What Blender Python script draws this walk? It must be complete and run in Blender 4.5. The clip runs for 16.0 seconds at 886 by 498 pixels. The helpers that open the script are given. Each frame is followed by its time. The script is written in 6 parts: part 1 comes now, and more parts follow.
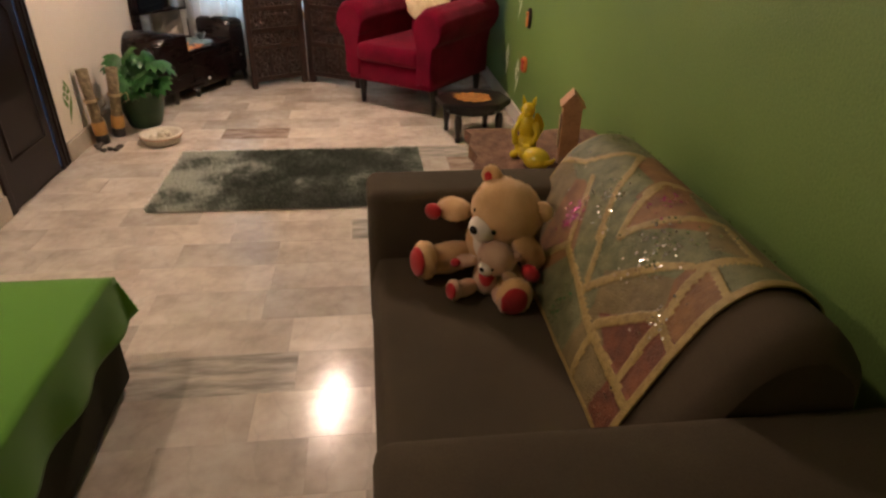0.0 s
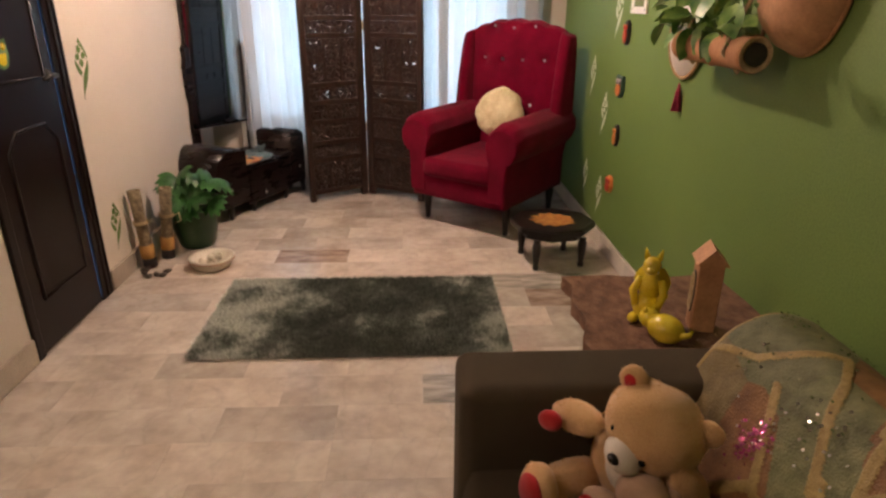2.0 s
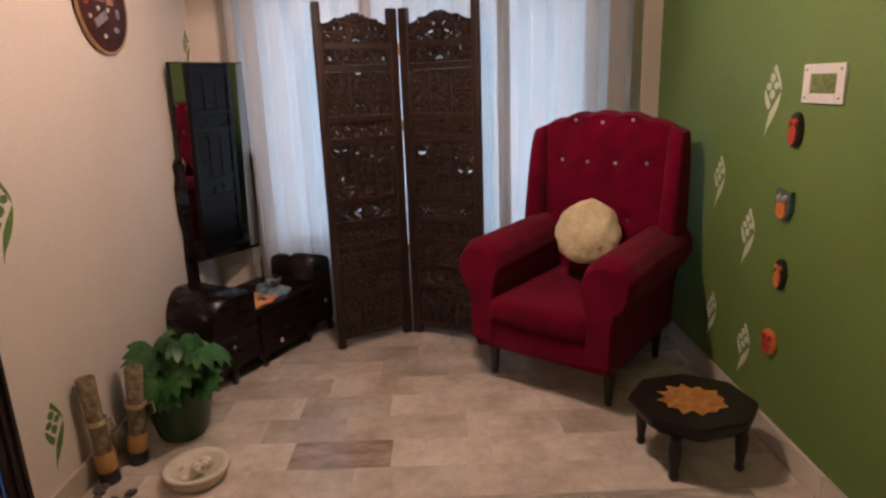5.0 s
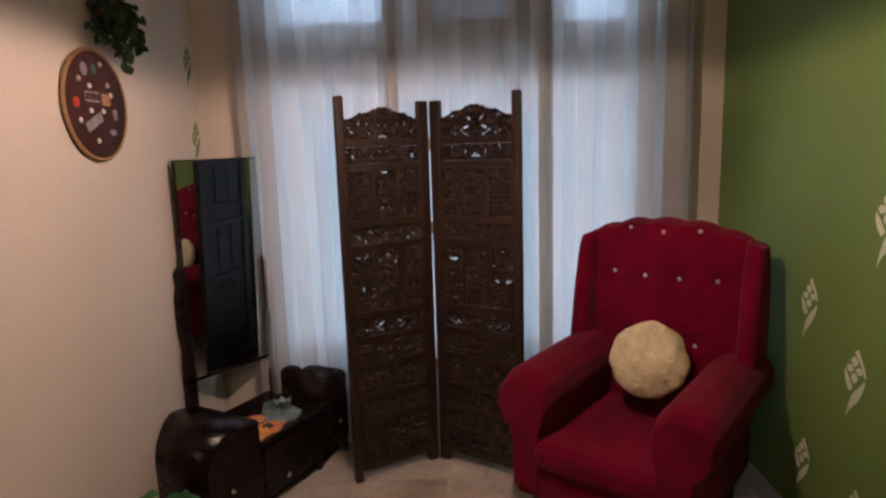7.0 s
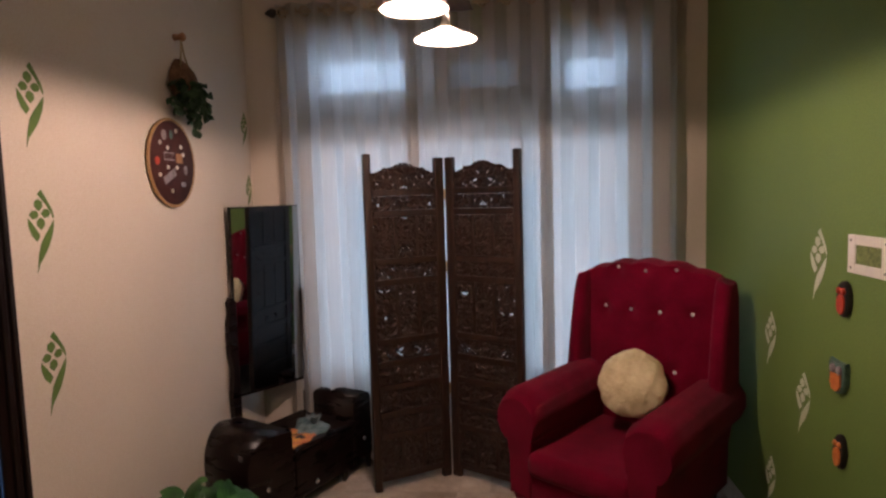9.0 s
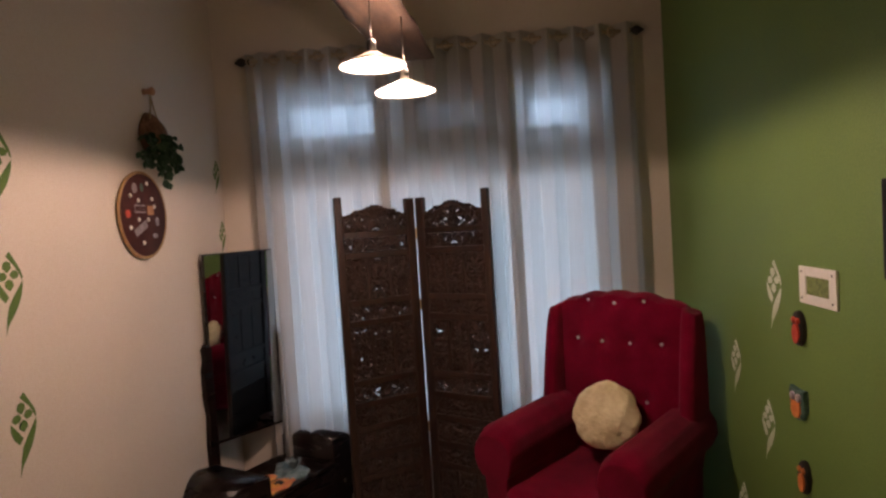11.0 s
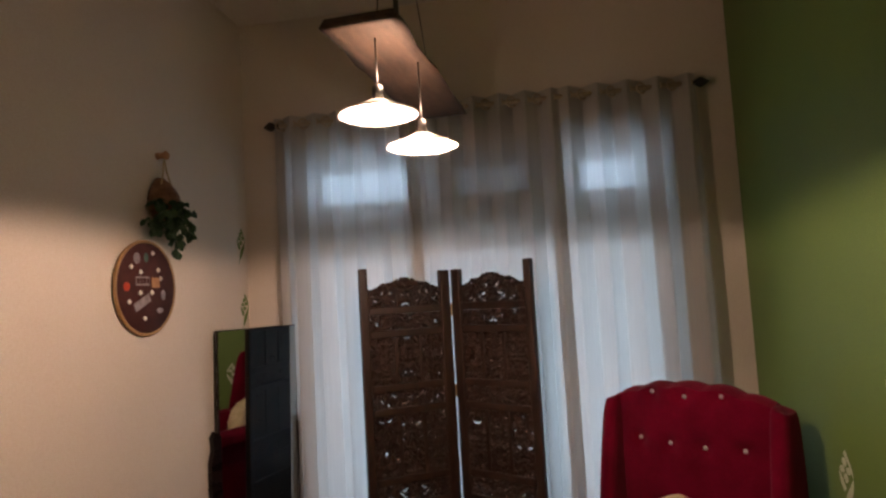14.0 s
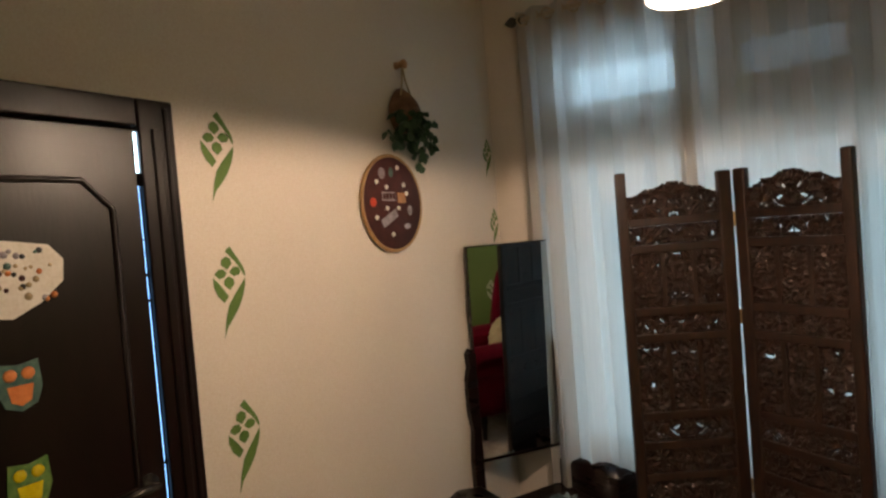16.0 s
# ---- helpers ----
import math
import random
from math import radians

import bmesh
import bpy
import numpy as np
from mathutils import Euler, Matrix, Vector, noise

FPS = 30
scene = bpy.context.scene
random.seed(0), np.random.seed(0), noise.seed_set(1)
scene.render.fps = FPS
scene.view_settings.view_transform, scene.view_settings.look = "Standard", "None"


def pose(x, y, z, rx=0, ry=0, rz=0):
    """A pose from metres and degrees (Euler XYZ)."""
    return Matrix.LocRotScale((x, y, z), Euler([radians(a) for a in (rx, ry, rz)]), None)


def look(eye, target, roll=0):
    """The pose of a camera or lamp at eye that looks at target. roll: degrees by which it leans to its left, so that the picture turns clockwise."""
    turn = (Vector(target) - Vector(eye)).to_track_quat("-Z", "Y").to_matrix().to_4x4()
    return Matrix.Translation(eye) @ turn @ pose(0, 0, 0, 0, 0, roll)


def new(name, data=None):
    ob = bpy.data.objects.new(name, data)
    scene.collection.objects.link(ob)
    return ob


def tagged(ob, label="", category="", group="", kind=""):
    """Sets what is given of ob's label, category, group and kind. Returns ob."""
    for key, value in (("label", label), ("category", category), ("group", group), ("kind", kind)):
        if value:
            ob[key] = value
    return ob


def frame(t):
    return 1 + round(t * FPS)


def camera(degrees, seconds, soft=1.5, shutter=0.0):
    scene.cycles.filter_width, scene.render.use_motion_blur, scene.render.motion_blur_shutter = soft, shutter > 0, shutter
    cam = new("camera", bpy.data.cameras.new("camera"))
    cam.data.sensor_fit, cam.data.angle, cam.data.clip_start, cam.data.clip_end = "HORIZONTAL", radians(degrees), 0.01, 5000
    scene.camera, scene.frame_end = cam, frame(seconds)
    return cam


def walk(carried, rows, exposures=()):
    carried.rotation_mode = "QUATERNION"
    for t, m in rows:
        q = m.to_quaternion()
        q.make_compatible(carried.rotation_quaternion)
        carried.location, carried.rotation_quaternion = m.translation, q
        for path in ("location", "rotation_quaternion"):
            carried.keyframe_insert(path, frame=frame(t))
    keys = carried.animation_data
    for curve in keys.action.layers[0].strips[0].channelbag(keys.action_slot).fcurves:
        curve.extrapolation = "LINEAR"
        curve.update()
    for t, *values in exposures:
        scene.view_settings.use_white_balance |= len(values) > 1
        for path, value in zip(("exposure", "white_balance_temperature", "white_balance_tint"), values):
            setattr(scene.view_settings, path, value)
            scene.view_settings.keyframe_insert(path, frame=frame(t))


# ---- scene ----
cam = camera(71.0, 16.0, 2.5)
PATH = [
    (0, (-0.990, 0.994, 1.301), (-0.768, 2.721, 0.318), 1.4),
    (0.5, (-0.992, 1.074, 1.305), (-0.812, 2.836, 0.377), 1.0),
    (1, (-0.984, 1.220, 1.325), (-0.861, 3.026, 0.474), 0.9),
    (1.5, (-1.010, 1.341, 1.329), (-0.916, 3.177, 0.542), 0.8),
    (2, (-1.103, 1.516, 1.348), (-1.015, 3.373, 0.611), 0.4),
    (2.5, (-1.180, 1.694, 1.345), (-1.091, 3.568, 0.653), 0.0),
    (3, (-1.186, 1.879, 1.355), (-1.108, 3.765, 0.694), -0.3),
    (3.5, (-1.233, 2.069, 1.375), (-1.143, 3.963, 0.740), -0.7),
    (6, (-1.265, 2.952, 1.507), (-1.320, 4.904, 1.075), -2.8),
    (6.5, (-1.354, 3.056, 1.587), (-1.383, 5.016, 1.191), -2.4),
    (7, (-1.329, 3.096, 1.606), (-1.378, 5.067, 1.268), -1.8),
    (7.5, (-1.324, 3.119, 1.622), (-1.404, 5.094, 1.320), -1.3),
    (8, (-1.331, 3.119, 1.607), (-1.442, 5.099, 1.349), -1.1),
    (8.5, (-1.214, 2.706, 1.598), (-1.396, 4.687, 1.392), -1.4),
    (11, (-1.081, 2.622, 1.663), (-1.212, 4.615, 1.572), -3.7),
    (11.5, (-1.108, 2.716, 1.681), (-1.228, 4.712, 1.673), -4.2),
    (12, (-1.102, 2.769, 1.704), (-1.233, 4.763, 1.802), -4.2),
    (12.5, (-1.048, 2.809, 1.723), (-1.212, 4.793, 1.923), -3.8),
    (13, (-0.992, 2.859, 1.710), (-1.213, 4.824, 2.006), -3.2),
    (13.5, (-0.955, 2.899, 1.698), (-1.221, 4.863, 1.966), -3.0),
    (14, (-0.988, 3.013, 1.679), (-1.303, 4.983, 1.824), -3.3),
    (14.5, (-1.006, 3.165, 1.676), (-1.491, 5.105, 1.701), -4.0),
    (15, (-1.069, 3.252, 1.634), (-1.735, 5.138, 1.631), -4.5),
    (15.5, (-1.099, 3.321, 1.642), (-1.973, 5.120, 1.613), -4.9),
    (16, (-1.070, 3.340, 1.646), (-2.165, 5.013, 1.589), -4.7),
]
walk(cam, [(t, look(eye, target, roll)) for t, eye, target, roll in PATH],
     [(0.0, 1.38, 6600, 9), (2.0, 1.24, 6650, 14), (3.5, 0.97, 6600, 18), (6.0, 0.32, 6650, 20), (8.5, 0.24, 6650, 20), (11.0, 0.09, 6800, 20), (12.5, 0.06, 6800, 19), (14.0, 0.06, 7100, 17), (15.2, 0.08, 7300, 7), (16.0, 0.24, 7050, 3)])


# ---- world, daylight, lamps ----
world = bpy.data.worlds.new("sky")
world.use_nodes = True
scene.world = world
wn = world.node_tree.nodes
sky = wn.new("ShaderNodeTexSky")
sky.sky_type, sky.sun_disc = "NISHITA", False
sky.sun_elevation, sky.sun_rotation = radians(8), radians(120)
world.node_tree.links.new(sky.outputs[0], wn["Background"].inputs[0])
wn["Background"].inputs[1].default_value = 0.10

XL, XR, YB, YN, ZC = -2.62, 0.0, 6.27, -1.0, 3.28   # left wall, green wall, window wall, wall behind, ceiling
LAMPS = [(-1.399, 4.617, 2.172), (-1.322, 4.825, 2.126)]
# Unseen source at the left, added for the near half of the room.
UNSEEN_LAMP = (-2.46, 2.10, 2.05)
for (lx, ly, lz), watt in ((LAMPS[0], 24), (LAMPS[1], 24), (UNSEEN_LAMP, 13)):
    data = bpy.data.lights.new("bulb_light", "POINT")
    data.energy, data.color, data.shadow_soft_size = watt, (1.0, 0.732, 0.585), 0.008
    new("bulb_light", data).location = (lx, ly, lz + 0.013)
    # Added fill light above each shade, lifts the upper walls.
    fill = bpy.data.lights.new("shade_glow", "POINT")
    fill.energy, fill.color, fill.shadow_soft_size = watt * 0.10, (1.0, 0.732, 0.585), 0.02
    new("shade_glow", fill).location = (lx + 0.026, ly - 0.004, lz + 0.100)
for wx, wz, sx, sz in ((-1.33, 1.22, 1.9, 1.45), (-1.93, 2.3, 0.62, 0.26), (-0.62, 2.26, 0.38, 0.24)):
    data = bpy.data.lights.new("window_daylight", "AREA")
    data.shape, data.size, data.size_y = "RECTANGLE", sx, sz
    data.energy, data.color = (7.6 if sx > 1 else 25) * sx * sz, (0.56, 0.77, 1.0) if sx > 1 else (0.48, 0.71, 1.0)
    new("window_daylight", data).matrix_world = look((wx, YB + 0.16, wz), (wx, YB - 1, wz))



# ---- materials ----
def surf(name, a, b, scale=6.0, rough=0.6, metal=0.0, bump=0.15, fine=120.0, detail=4.0, rand=0.0, sheen=0.0, coat=0.0, stretch=(1, 1, 1), rough2=None, dist=0.004, spec=0.5):
    m = bpy.data.materials.new(name)
    m.use_nodes = True
    n, l = m.node_tree.nodes, m.node_tree.links
    p = n["Principled BSDF"]
    tc, mp = n.new("ShaderNodeTexCoord"), n.new("ShaderNodeMapping")
    mp.inputs["Scale"].default_value = stretch
    l.new(tc.outputs["Object"], mp.inputs[0])
    big, small = n.new("ShaderNodeTexNoise"), n.new("ShaderNodeTexNoise")
    big.inputs["Scale"].default_value, small.inputs["Scale"].default_value = scale, fine
    big.inputs["Detail"].default_value, small.inputs["Detail"].default_value = detail, 3.0
    info = n.new("ShaderNodeObjectInfo")
    add = n.new("ShaderNodeVectorMath")
    l.new(mp.outputs[0], add.inputs[0])
    if rand:
        mul = n.new("ShaderNodeMath")
        mul.operation, mul.inputs[1].default_value = "MULTIPLY", 37.0
        l.new(info.outputs["Random"], mul.inputs[0])
        l.new(mul.outputs[0], add.inputs[1])
    l.new(add.outputs[0], big.inputs["Vector"])
    l.new(add.outputs[0], small.inputs["Vector"])
    ramp = n.new("ShaderNodeValToRGB")
    ramp.color_ramp.elements[0].position, ramp.color_ramp.elements[1].position = 0.32, 0.68
    ramp.color_ramp.elements[0].color, ramp.color_ramp.elements[1].color = (*a, 1), (*b, 1)
    l.new(big.outputs[0], ramp.inputs[0])
    mix = n.new("ShaderNodeMix")
    mix.data_type, mix.blend_type = "RGBA", "OVERLAY"
    mix.inputs[0].default_value = 0.25
    l.new(ramp.outputs[0], mix.inputs[6])
    l.new(small.outputs[0], mix.inputs[7])
    out = mix.outputs[2]
    if rand:
        hsv = n.new("ShaderNodeHueSaturation")
        mr = n.new("ShaderNodeMapRange")
        mr.inputs[3].default_value, mr.inputs[4].default_value = 1 - rand, 1 + rand
        l.new(info.outputs["Random"], mr.inputs[0])
        l.new(mr.outputs[0], hsv.inputs["Value"])
        l.new(out, hsv.inputs["Color"])
        out = hsv.outputs[0]
    l.new(out, p.inputs["Base Color"])
    rr = n.new("ShaderNodeMapRange")
    rr.inputs[3].default_value, rr.inputs[4].default_value = rough, rough2 if rough2 is not None else min(1, rough + 0.12)
    l.new(big.outputs[0], rr.inputs[0])
    l.new(rr.outputs[0], p.inputs["Roughness"])
    p.inputs["Metallic"].default_value = metal
    p.inputs["Specular IOR Level"].default_value = spec
    p.inputs["Sheen Weight"].default_value, p.inputs["Coat Weight"].default_value = sheen, coat
    if bump:
        bp = n.new("ShaderNodeBump")
        bp.inputs["Strength"].default_value, bp.inputs["Distance"].default_value = bump, dist
        l.new(small.outputs[0], bp.inputs["Height"])
        l.new(bp.outputs[0], p.inputs["Normal"])
    return m


CREAM = surf("cream_wall_paint", (0.66, 0.575, 0.49), (0.71, 0.62, 0.53), 1.3, 0.62, bump=0.12, fine=160)
WHITE_CEIL = surf("ceiling_paint", (0.60, 0.54, 0.47), (0.64, 0.58, 0.51), 1.5, 0.8, bump=0.1)
GREEN = surf("green_wall_paint", (0.116, 0.194, 0.045), (0.142, 0.228, 0.055), 1.6, 0.5, bump=0.30, fine=130)
DECAL_G = surf("green_decal_paint", (0.085, 0.160, 0.028), (0.118, 0.205, 0.038), 8, 0.6)
DECAL_W = surf("pale_decal_paint", (0.52, 0.57, 0.44), (0.62, 0.66, 0.54), 8, 0.6)
GROUT = surf("floor_grout", (0.42, 0.35, 0.28), (0.48, 0.41, 0.33), 5, 0.6)
SKIRT_TILE = surf("beige_skirting_marble", (0.40, 0.33, 0.26), (0.55, 0.47, 0.38), 5, 0.35, rand=0.1)
DARKDOOR = surf("dark_varnished_wood", (0.0065, 0.0029, 0.0024), (0.0105, 0.0044, 0.0033), 6, 0.27, bump=0.10, fine=36, stretch=(3, 3, 0.6), coat=0.0, spec=0.30)
CARVED = surf("carved_sheesham_wood", (0.0115, 0.0042, 0.0024), (0.034, 0.0122, 0.0062), 14, 0.42, bump=0.3, fine=90, stretch=(3, 3, 0.8))
DRESSER = surf("dark_mahogany_veneer", (0.0055, 0.0023, 0.002), (0.010, 0.0038, 0.003), 6, 0.22, bump=0.05, fine=50, stretch=(1, 1, 5), coat=0.0, spec=0.24)
BLACKLEG = surf("black_turned_wood", (0.010, 0.007, 0.006), (0.018, 0.012, 0.010), 9, 0.3)
RED = surf("crimson_velvet", (0.112, 0.0021, 0.0135), (0.170, 0.0034, 0.0212), 7, 0.9, bump=0.5, fine=180, sheen=0.06, spec=0.06)
SOFA = surf("brown_woven_upholstery", (0.056, 0.043, 0.027), (0.078, 0.060, 0.038), 3, 0.9, bump=0.5, fine=420, spec=0.2)
DIVAN = surf("dark_olive_upholstery", (0.030, 0.028, 0.018), (0.046, 0.042, 0.028), 4, 0.9, bump=0.5, fine=380, spec=0.2)
CUSHION = surf("cream_crinkled_satin", (0.54, 0.45, 0.25), (0.72, 0.63, 0.40), 12, 0.55, bump=0.7, fine=38, dist=0.012)
CRYSTAL = surf("crystal_button", (0.8, 0.8, 0.85), (0.95, 0.95, 1.0), 60, 0.08, metal=0.6, bump=0.0)
CHROME = surf("chrome", (0.7, 0.7, 0.7), (0.8, 0.8, 0.8), 20, 0.15, metal=1.0, bump=0.0)
STEEL = surf("dark_steel", (0.05, 0.045, 0.04), (0.09, 0.08, 0.07), 20, 0.35, metal=0.8)
GREENCLOTH = surf("green_cotton_cloth", (0.075, 0.225, 0.008), (0.095, 0.265, 0.012), 3, 0.85, bump=0.35, fine=500, sheen=0.2)
TEDDY = surf("tan_plush", (0.62, 0.38, 0.17), (0.74, 0.48, 0.24), 9, 0.95, bump=0.8, fine=260, sheen=0.4, spec=0.1)
TEDDY_B = surf("pinkish_plush", (0.56, 0.36, 0.23), (0.66, 0.45, 0.31), 12, 0.95, bump=0.8, fine=300, sheen=0.4, spec=0.1)
PLUSH_RED = surf("red_plush", (0.40, 0.01, 0.015), (0.52, 0.02, 0.025), 12, 0.95, bump=0.5, fine=300, sheen=0.3)
PLUSH_WHITE = surf("white_plush", (0.72, 0.66, 0.56), (0.8, 0.74, 0.64), 12, 0.95, bump=0.5, fine=300)
BLACKBEAD = surf("black_bead", (0.008, 0.007, 0.007), (0.014, 0.012, 0.012), 12, 0.15)
YELLOW = surf("glazed_yellow_ceramic", (0.62, 0.47, 0.015), (0.78, 0.62, 0.04), 14, 0.18, bump=0.1, coat=0.4)
ROUGHWOOD = surf("rough_bark_wood", (0.125, 0.060, 0.036), (0.25, 0.135, 0.080), 16, 0.9, bump=1.0, fine=60, stretch=(1.6, 1, 1.4), dist=0.012)
PLANKWOOD = surf("dark_slab_wood", (0.050, 0.028, 0.017), (0.105, 0.060, 0.036), 9, 0.7, bump=0.6, fine=60, stretch=(4, 1, 4), dist=0.006)
TANWOOD = surf("tan_carved_wood", (0.40, 0.20, 0.095), (0.54, 0.29, 0.145), 16, 0.6, bump=0.4, fine=90)
LEAF = surf("plastic_green_leaf", (0.010, 0.062, 0.012), (0.036, 0.150, 0.030), 16, 0.4, rand=0.0)
LEAF_DARK = surf("dark_ivy_leaf", (0.012, 0.040, 0.016), (0.035, 0.080, 0.030), 20, 0.5)
LEAF_MONEY = surf("money_plant_leaf", (0.045, 0.16, 0.02), (0.22, 0.36, 0.08), 26, 0.35)
TERRA = surf("terracotta_clay", (0.34, 0.15, 0.06), (0.45, 0.22, 0.10), 14, 0.75)
JUTE = surf("jute_rope", (0.36, 0.26, 0.14), (0.52, 0.40, 0.24), 40, 0.9, bump=0.6, fine=160)
BASKET = surf("woven_cane", (0.34, 0.17, 0.06), (0.46, 0.25, 0.10), 40, 0.7, bump=0.8, fine=120)
CERAMIC = surf("cream_ceramic", (0.62, 0.55, 0.43), (0.72, 0.66, 0.54), 10, 0.3)
SHELL = surf("pale_shell", (0.60, 0.52, 0.38), (0.76, 0.70, 0.58), 30, 0.5)
DARKBOARD = surf("maroon_felt_board", (0.050, 0.012, 0.012), (0.075, 0.020, 0.018), 20, 0.8)
HOOPWOOD = surf("pale_hoop_wood", (0.30, 0.165, 0.065), (0.42, 0.25, 0.11), 20, 0.5)
CANVAS = surf("white_canvas", (0.70, 0.64, 0.58), (0.78, 0.72, 0.66), 12, 0.85, bump=0.4, fine=400)
TASSEL = surf("pink_tassel_thread", (0.35, 0.02, 0.08), (0.5, 0.04, 0.12), 60, 0.9)
PLASTIC = surf("white_plastic", (0.70, 0.68, 0.62), (0.76, 0.74, 0.68), 20, 0.35, bump=0.0)
ORANGE = surf("orange_paint", (0.55, 0.14, 0.03), (0.66, 0.22, 0.06), 40, 0.5)
REDPAINT = surf("red_paint", (0.42, 0.03, 0.02), (0.55, 0.07, 0.03), 40, 0.5)
TEAL = surf("teal_paint", (0.035, 0.085, 0.075), (0.09, 0.17, 0.13), 40, 0.5)
LIME = surf("lime_paint", (0.05, 0.14, 0.03), (0.16, 0.26, 0.06), 50, 0.5)
DARKPAINT = surf("dark_paint", (0.012, 0.010, 0.010), (0.03, 0.022, 0.02), 40, 0.45)
PICTURE = surf("faded_print", (0.42, 0.20, 0.07), (0.70, 0.52, 0.30), 30, 0.5, bump=0)
PICTURE_B = surf("grey_print", (0.22, 0.16, 0.14), (0.62, 0.55, 0.52), 30, 0.5, bump=0)
SILVER = surf("silver_paint", (0.20, 0.17, 0.18), (0.36, 0.32, 0.34), 40, 0.4)
FLORAL = surf("floral_cloth", (0.62, 0.56, 0.48), (0.72, 0.66, 0.58), 20, 0.8)
GOLD = surf("gold_brocade_trim", (0.24, 0.165, 0.050), (0.38, 0.275, 0.095), 60, 0.42, bump=0.6, fine=300, metal=0.15)
SEQUIN = surf("silver_sequin", (0.42, 0.40, 0.34), (0.62, 0.60, 0.54), 60, 0.18, metal=1.0, bump=0.0)
SEQUIN_P = surf("pink_sequin", (0.8, 0.12, 0.35), (0.9, 0.25, 0.5), 60, 0.15, metal=0.7, bump=0.0)
SEQUIN_G = surf("green_sequin", (0.1, 0.55, 0.2), (0.2, 0.7, 0.3), 60, 0.15, metal=0.7, bump=0.0)
BRASS = surf("aged_brass", (0.30, 0.20, 0.09), (0.42, 0.30, 0.15), 30, 0.4, metal=0.9)
CHAMPAGNE = surf("pale_champagne_metal", (0.46, 0.37, 0.26), (0.58, 0.48, 0.35), 30, 0.4, metal=0.35)
PATCHES = [surf("patch_" + k, a, b, 26, 0.52, bump=0.9, fine=200, spec=0.45) for k, a, b in (
    ("sage", (0.085, 0.092, 0.034), (0.20, 0.20, 0.088)), ("rust", (0.14, 0.060, 0.018), (0.25, 0.125, 0.042)),
    ("olive", (0.12, 0.088, 0.030), (0.21, 0.155, 0.062)), ("maroon", (0.085, 0.022, 0.010), (0.19, 0.062, 0.024)),
    ("moss", (0.085, 0.09, 0.035), (0.17, 0.17, 0.08)))]


def emit(name, col, strength):
    m = bpy.data.materials.new(name)
    m.use_nodes = True
    p = m.node_tree.nodes["Principled BSDF"]
    p.inputs["Base Color"].default_value = (*col, 1)
    p.inputs["Emission Color"].default_value, p.inputs["Emission Strength"].default_value = (*col, 1), strength
    return m


def opal_mat():
    m = bpy.data.materials.new("opal_glass_shade")
    m.use_nodes = True
    n, l = m.node_tree.nodes, m.node_tree.links
    n.remove(n["Principled BSDF"])
    d, t, g, mix, mix2 = n.new("ShaderNodeBsdfDiffuse"), n.new("ShaderNodeBsdfTranslucent"), n.new("ShaderNodeBsdfGlossy"), n.new("ShaderNodeMixShader"), n.new("ShaderNodeMixShader")
    d.inputs[0].default_value, t.inputs[0].default_value, g.inputs[1].default_value = (0.8, 0.77, 0.72, 1), (0.8, 0.74, 0.66, 1), 0.2
    mix.inputs[0].default_value, mix2.inputs[0].default_value = 0.55, 0.05
    l.new(d.outputs[0], mix.inputs[1])
    l.new(t.outputs[0], mix.inputs[2])
    l.new(mix.outputs[0], mix2.inputs[1])
    l.new(g.outputs[0], mix2.inputs[2])
    l.new(mix2.outputs[0], n["Material Output"].inputs[0])
    return m


OPAL = opal_mat()
BULB = emit("glowing_bulb", (1.0, 0.86, 0.68), 45)
DAYGLOW = emit("overcast_daylight", (0.50, 0.72, 1.0), 0.95)


def mirror_mat():
    m = bpy.data.materials.new("mirror_glass")
    m.use_nodes = True
    p = m.node_tree.nodes["Principled BSDF"]
    p.inputs["Base Color"].default_value = (0.50, 0.52, 0.52, 1)
    p.inputs["Metallic"].default_value, p.inputs["Roughness"].default_value = 1.0, 0.02
    return m


MIRROR = mirror_mat()


def glass_mat():
    m = bpy.data.materials.new("window_glass")
    m.use_nodes = True
    p = m.node_tree.nodes["Principled BSDF"]
    p.inputs["Base Color"].default_value = (0.9, 0.95, 0.95, 1)
    p.inputs["Transmission Weight"].default_value, p.inputs["Roughness"].default_value = 1.0, 0.05
    return m


GLASS = glass_mat()


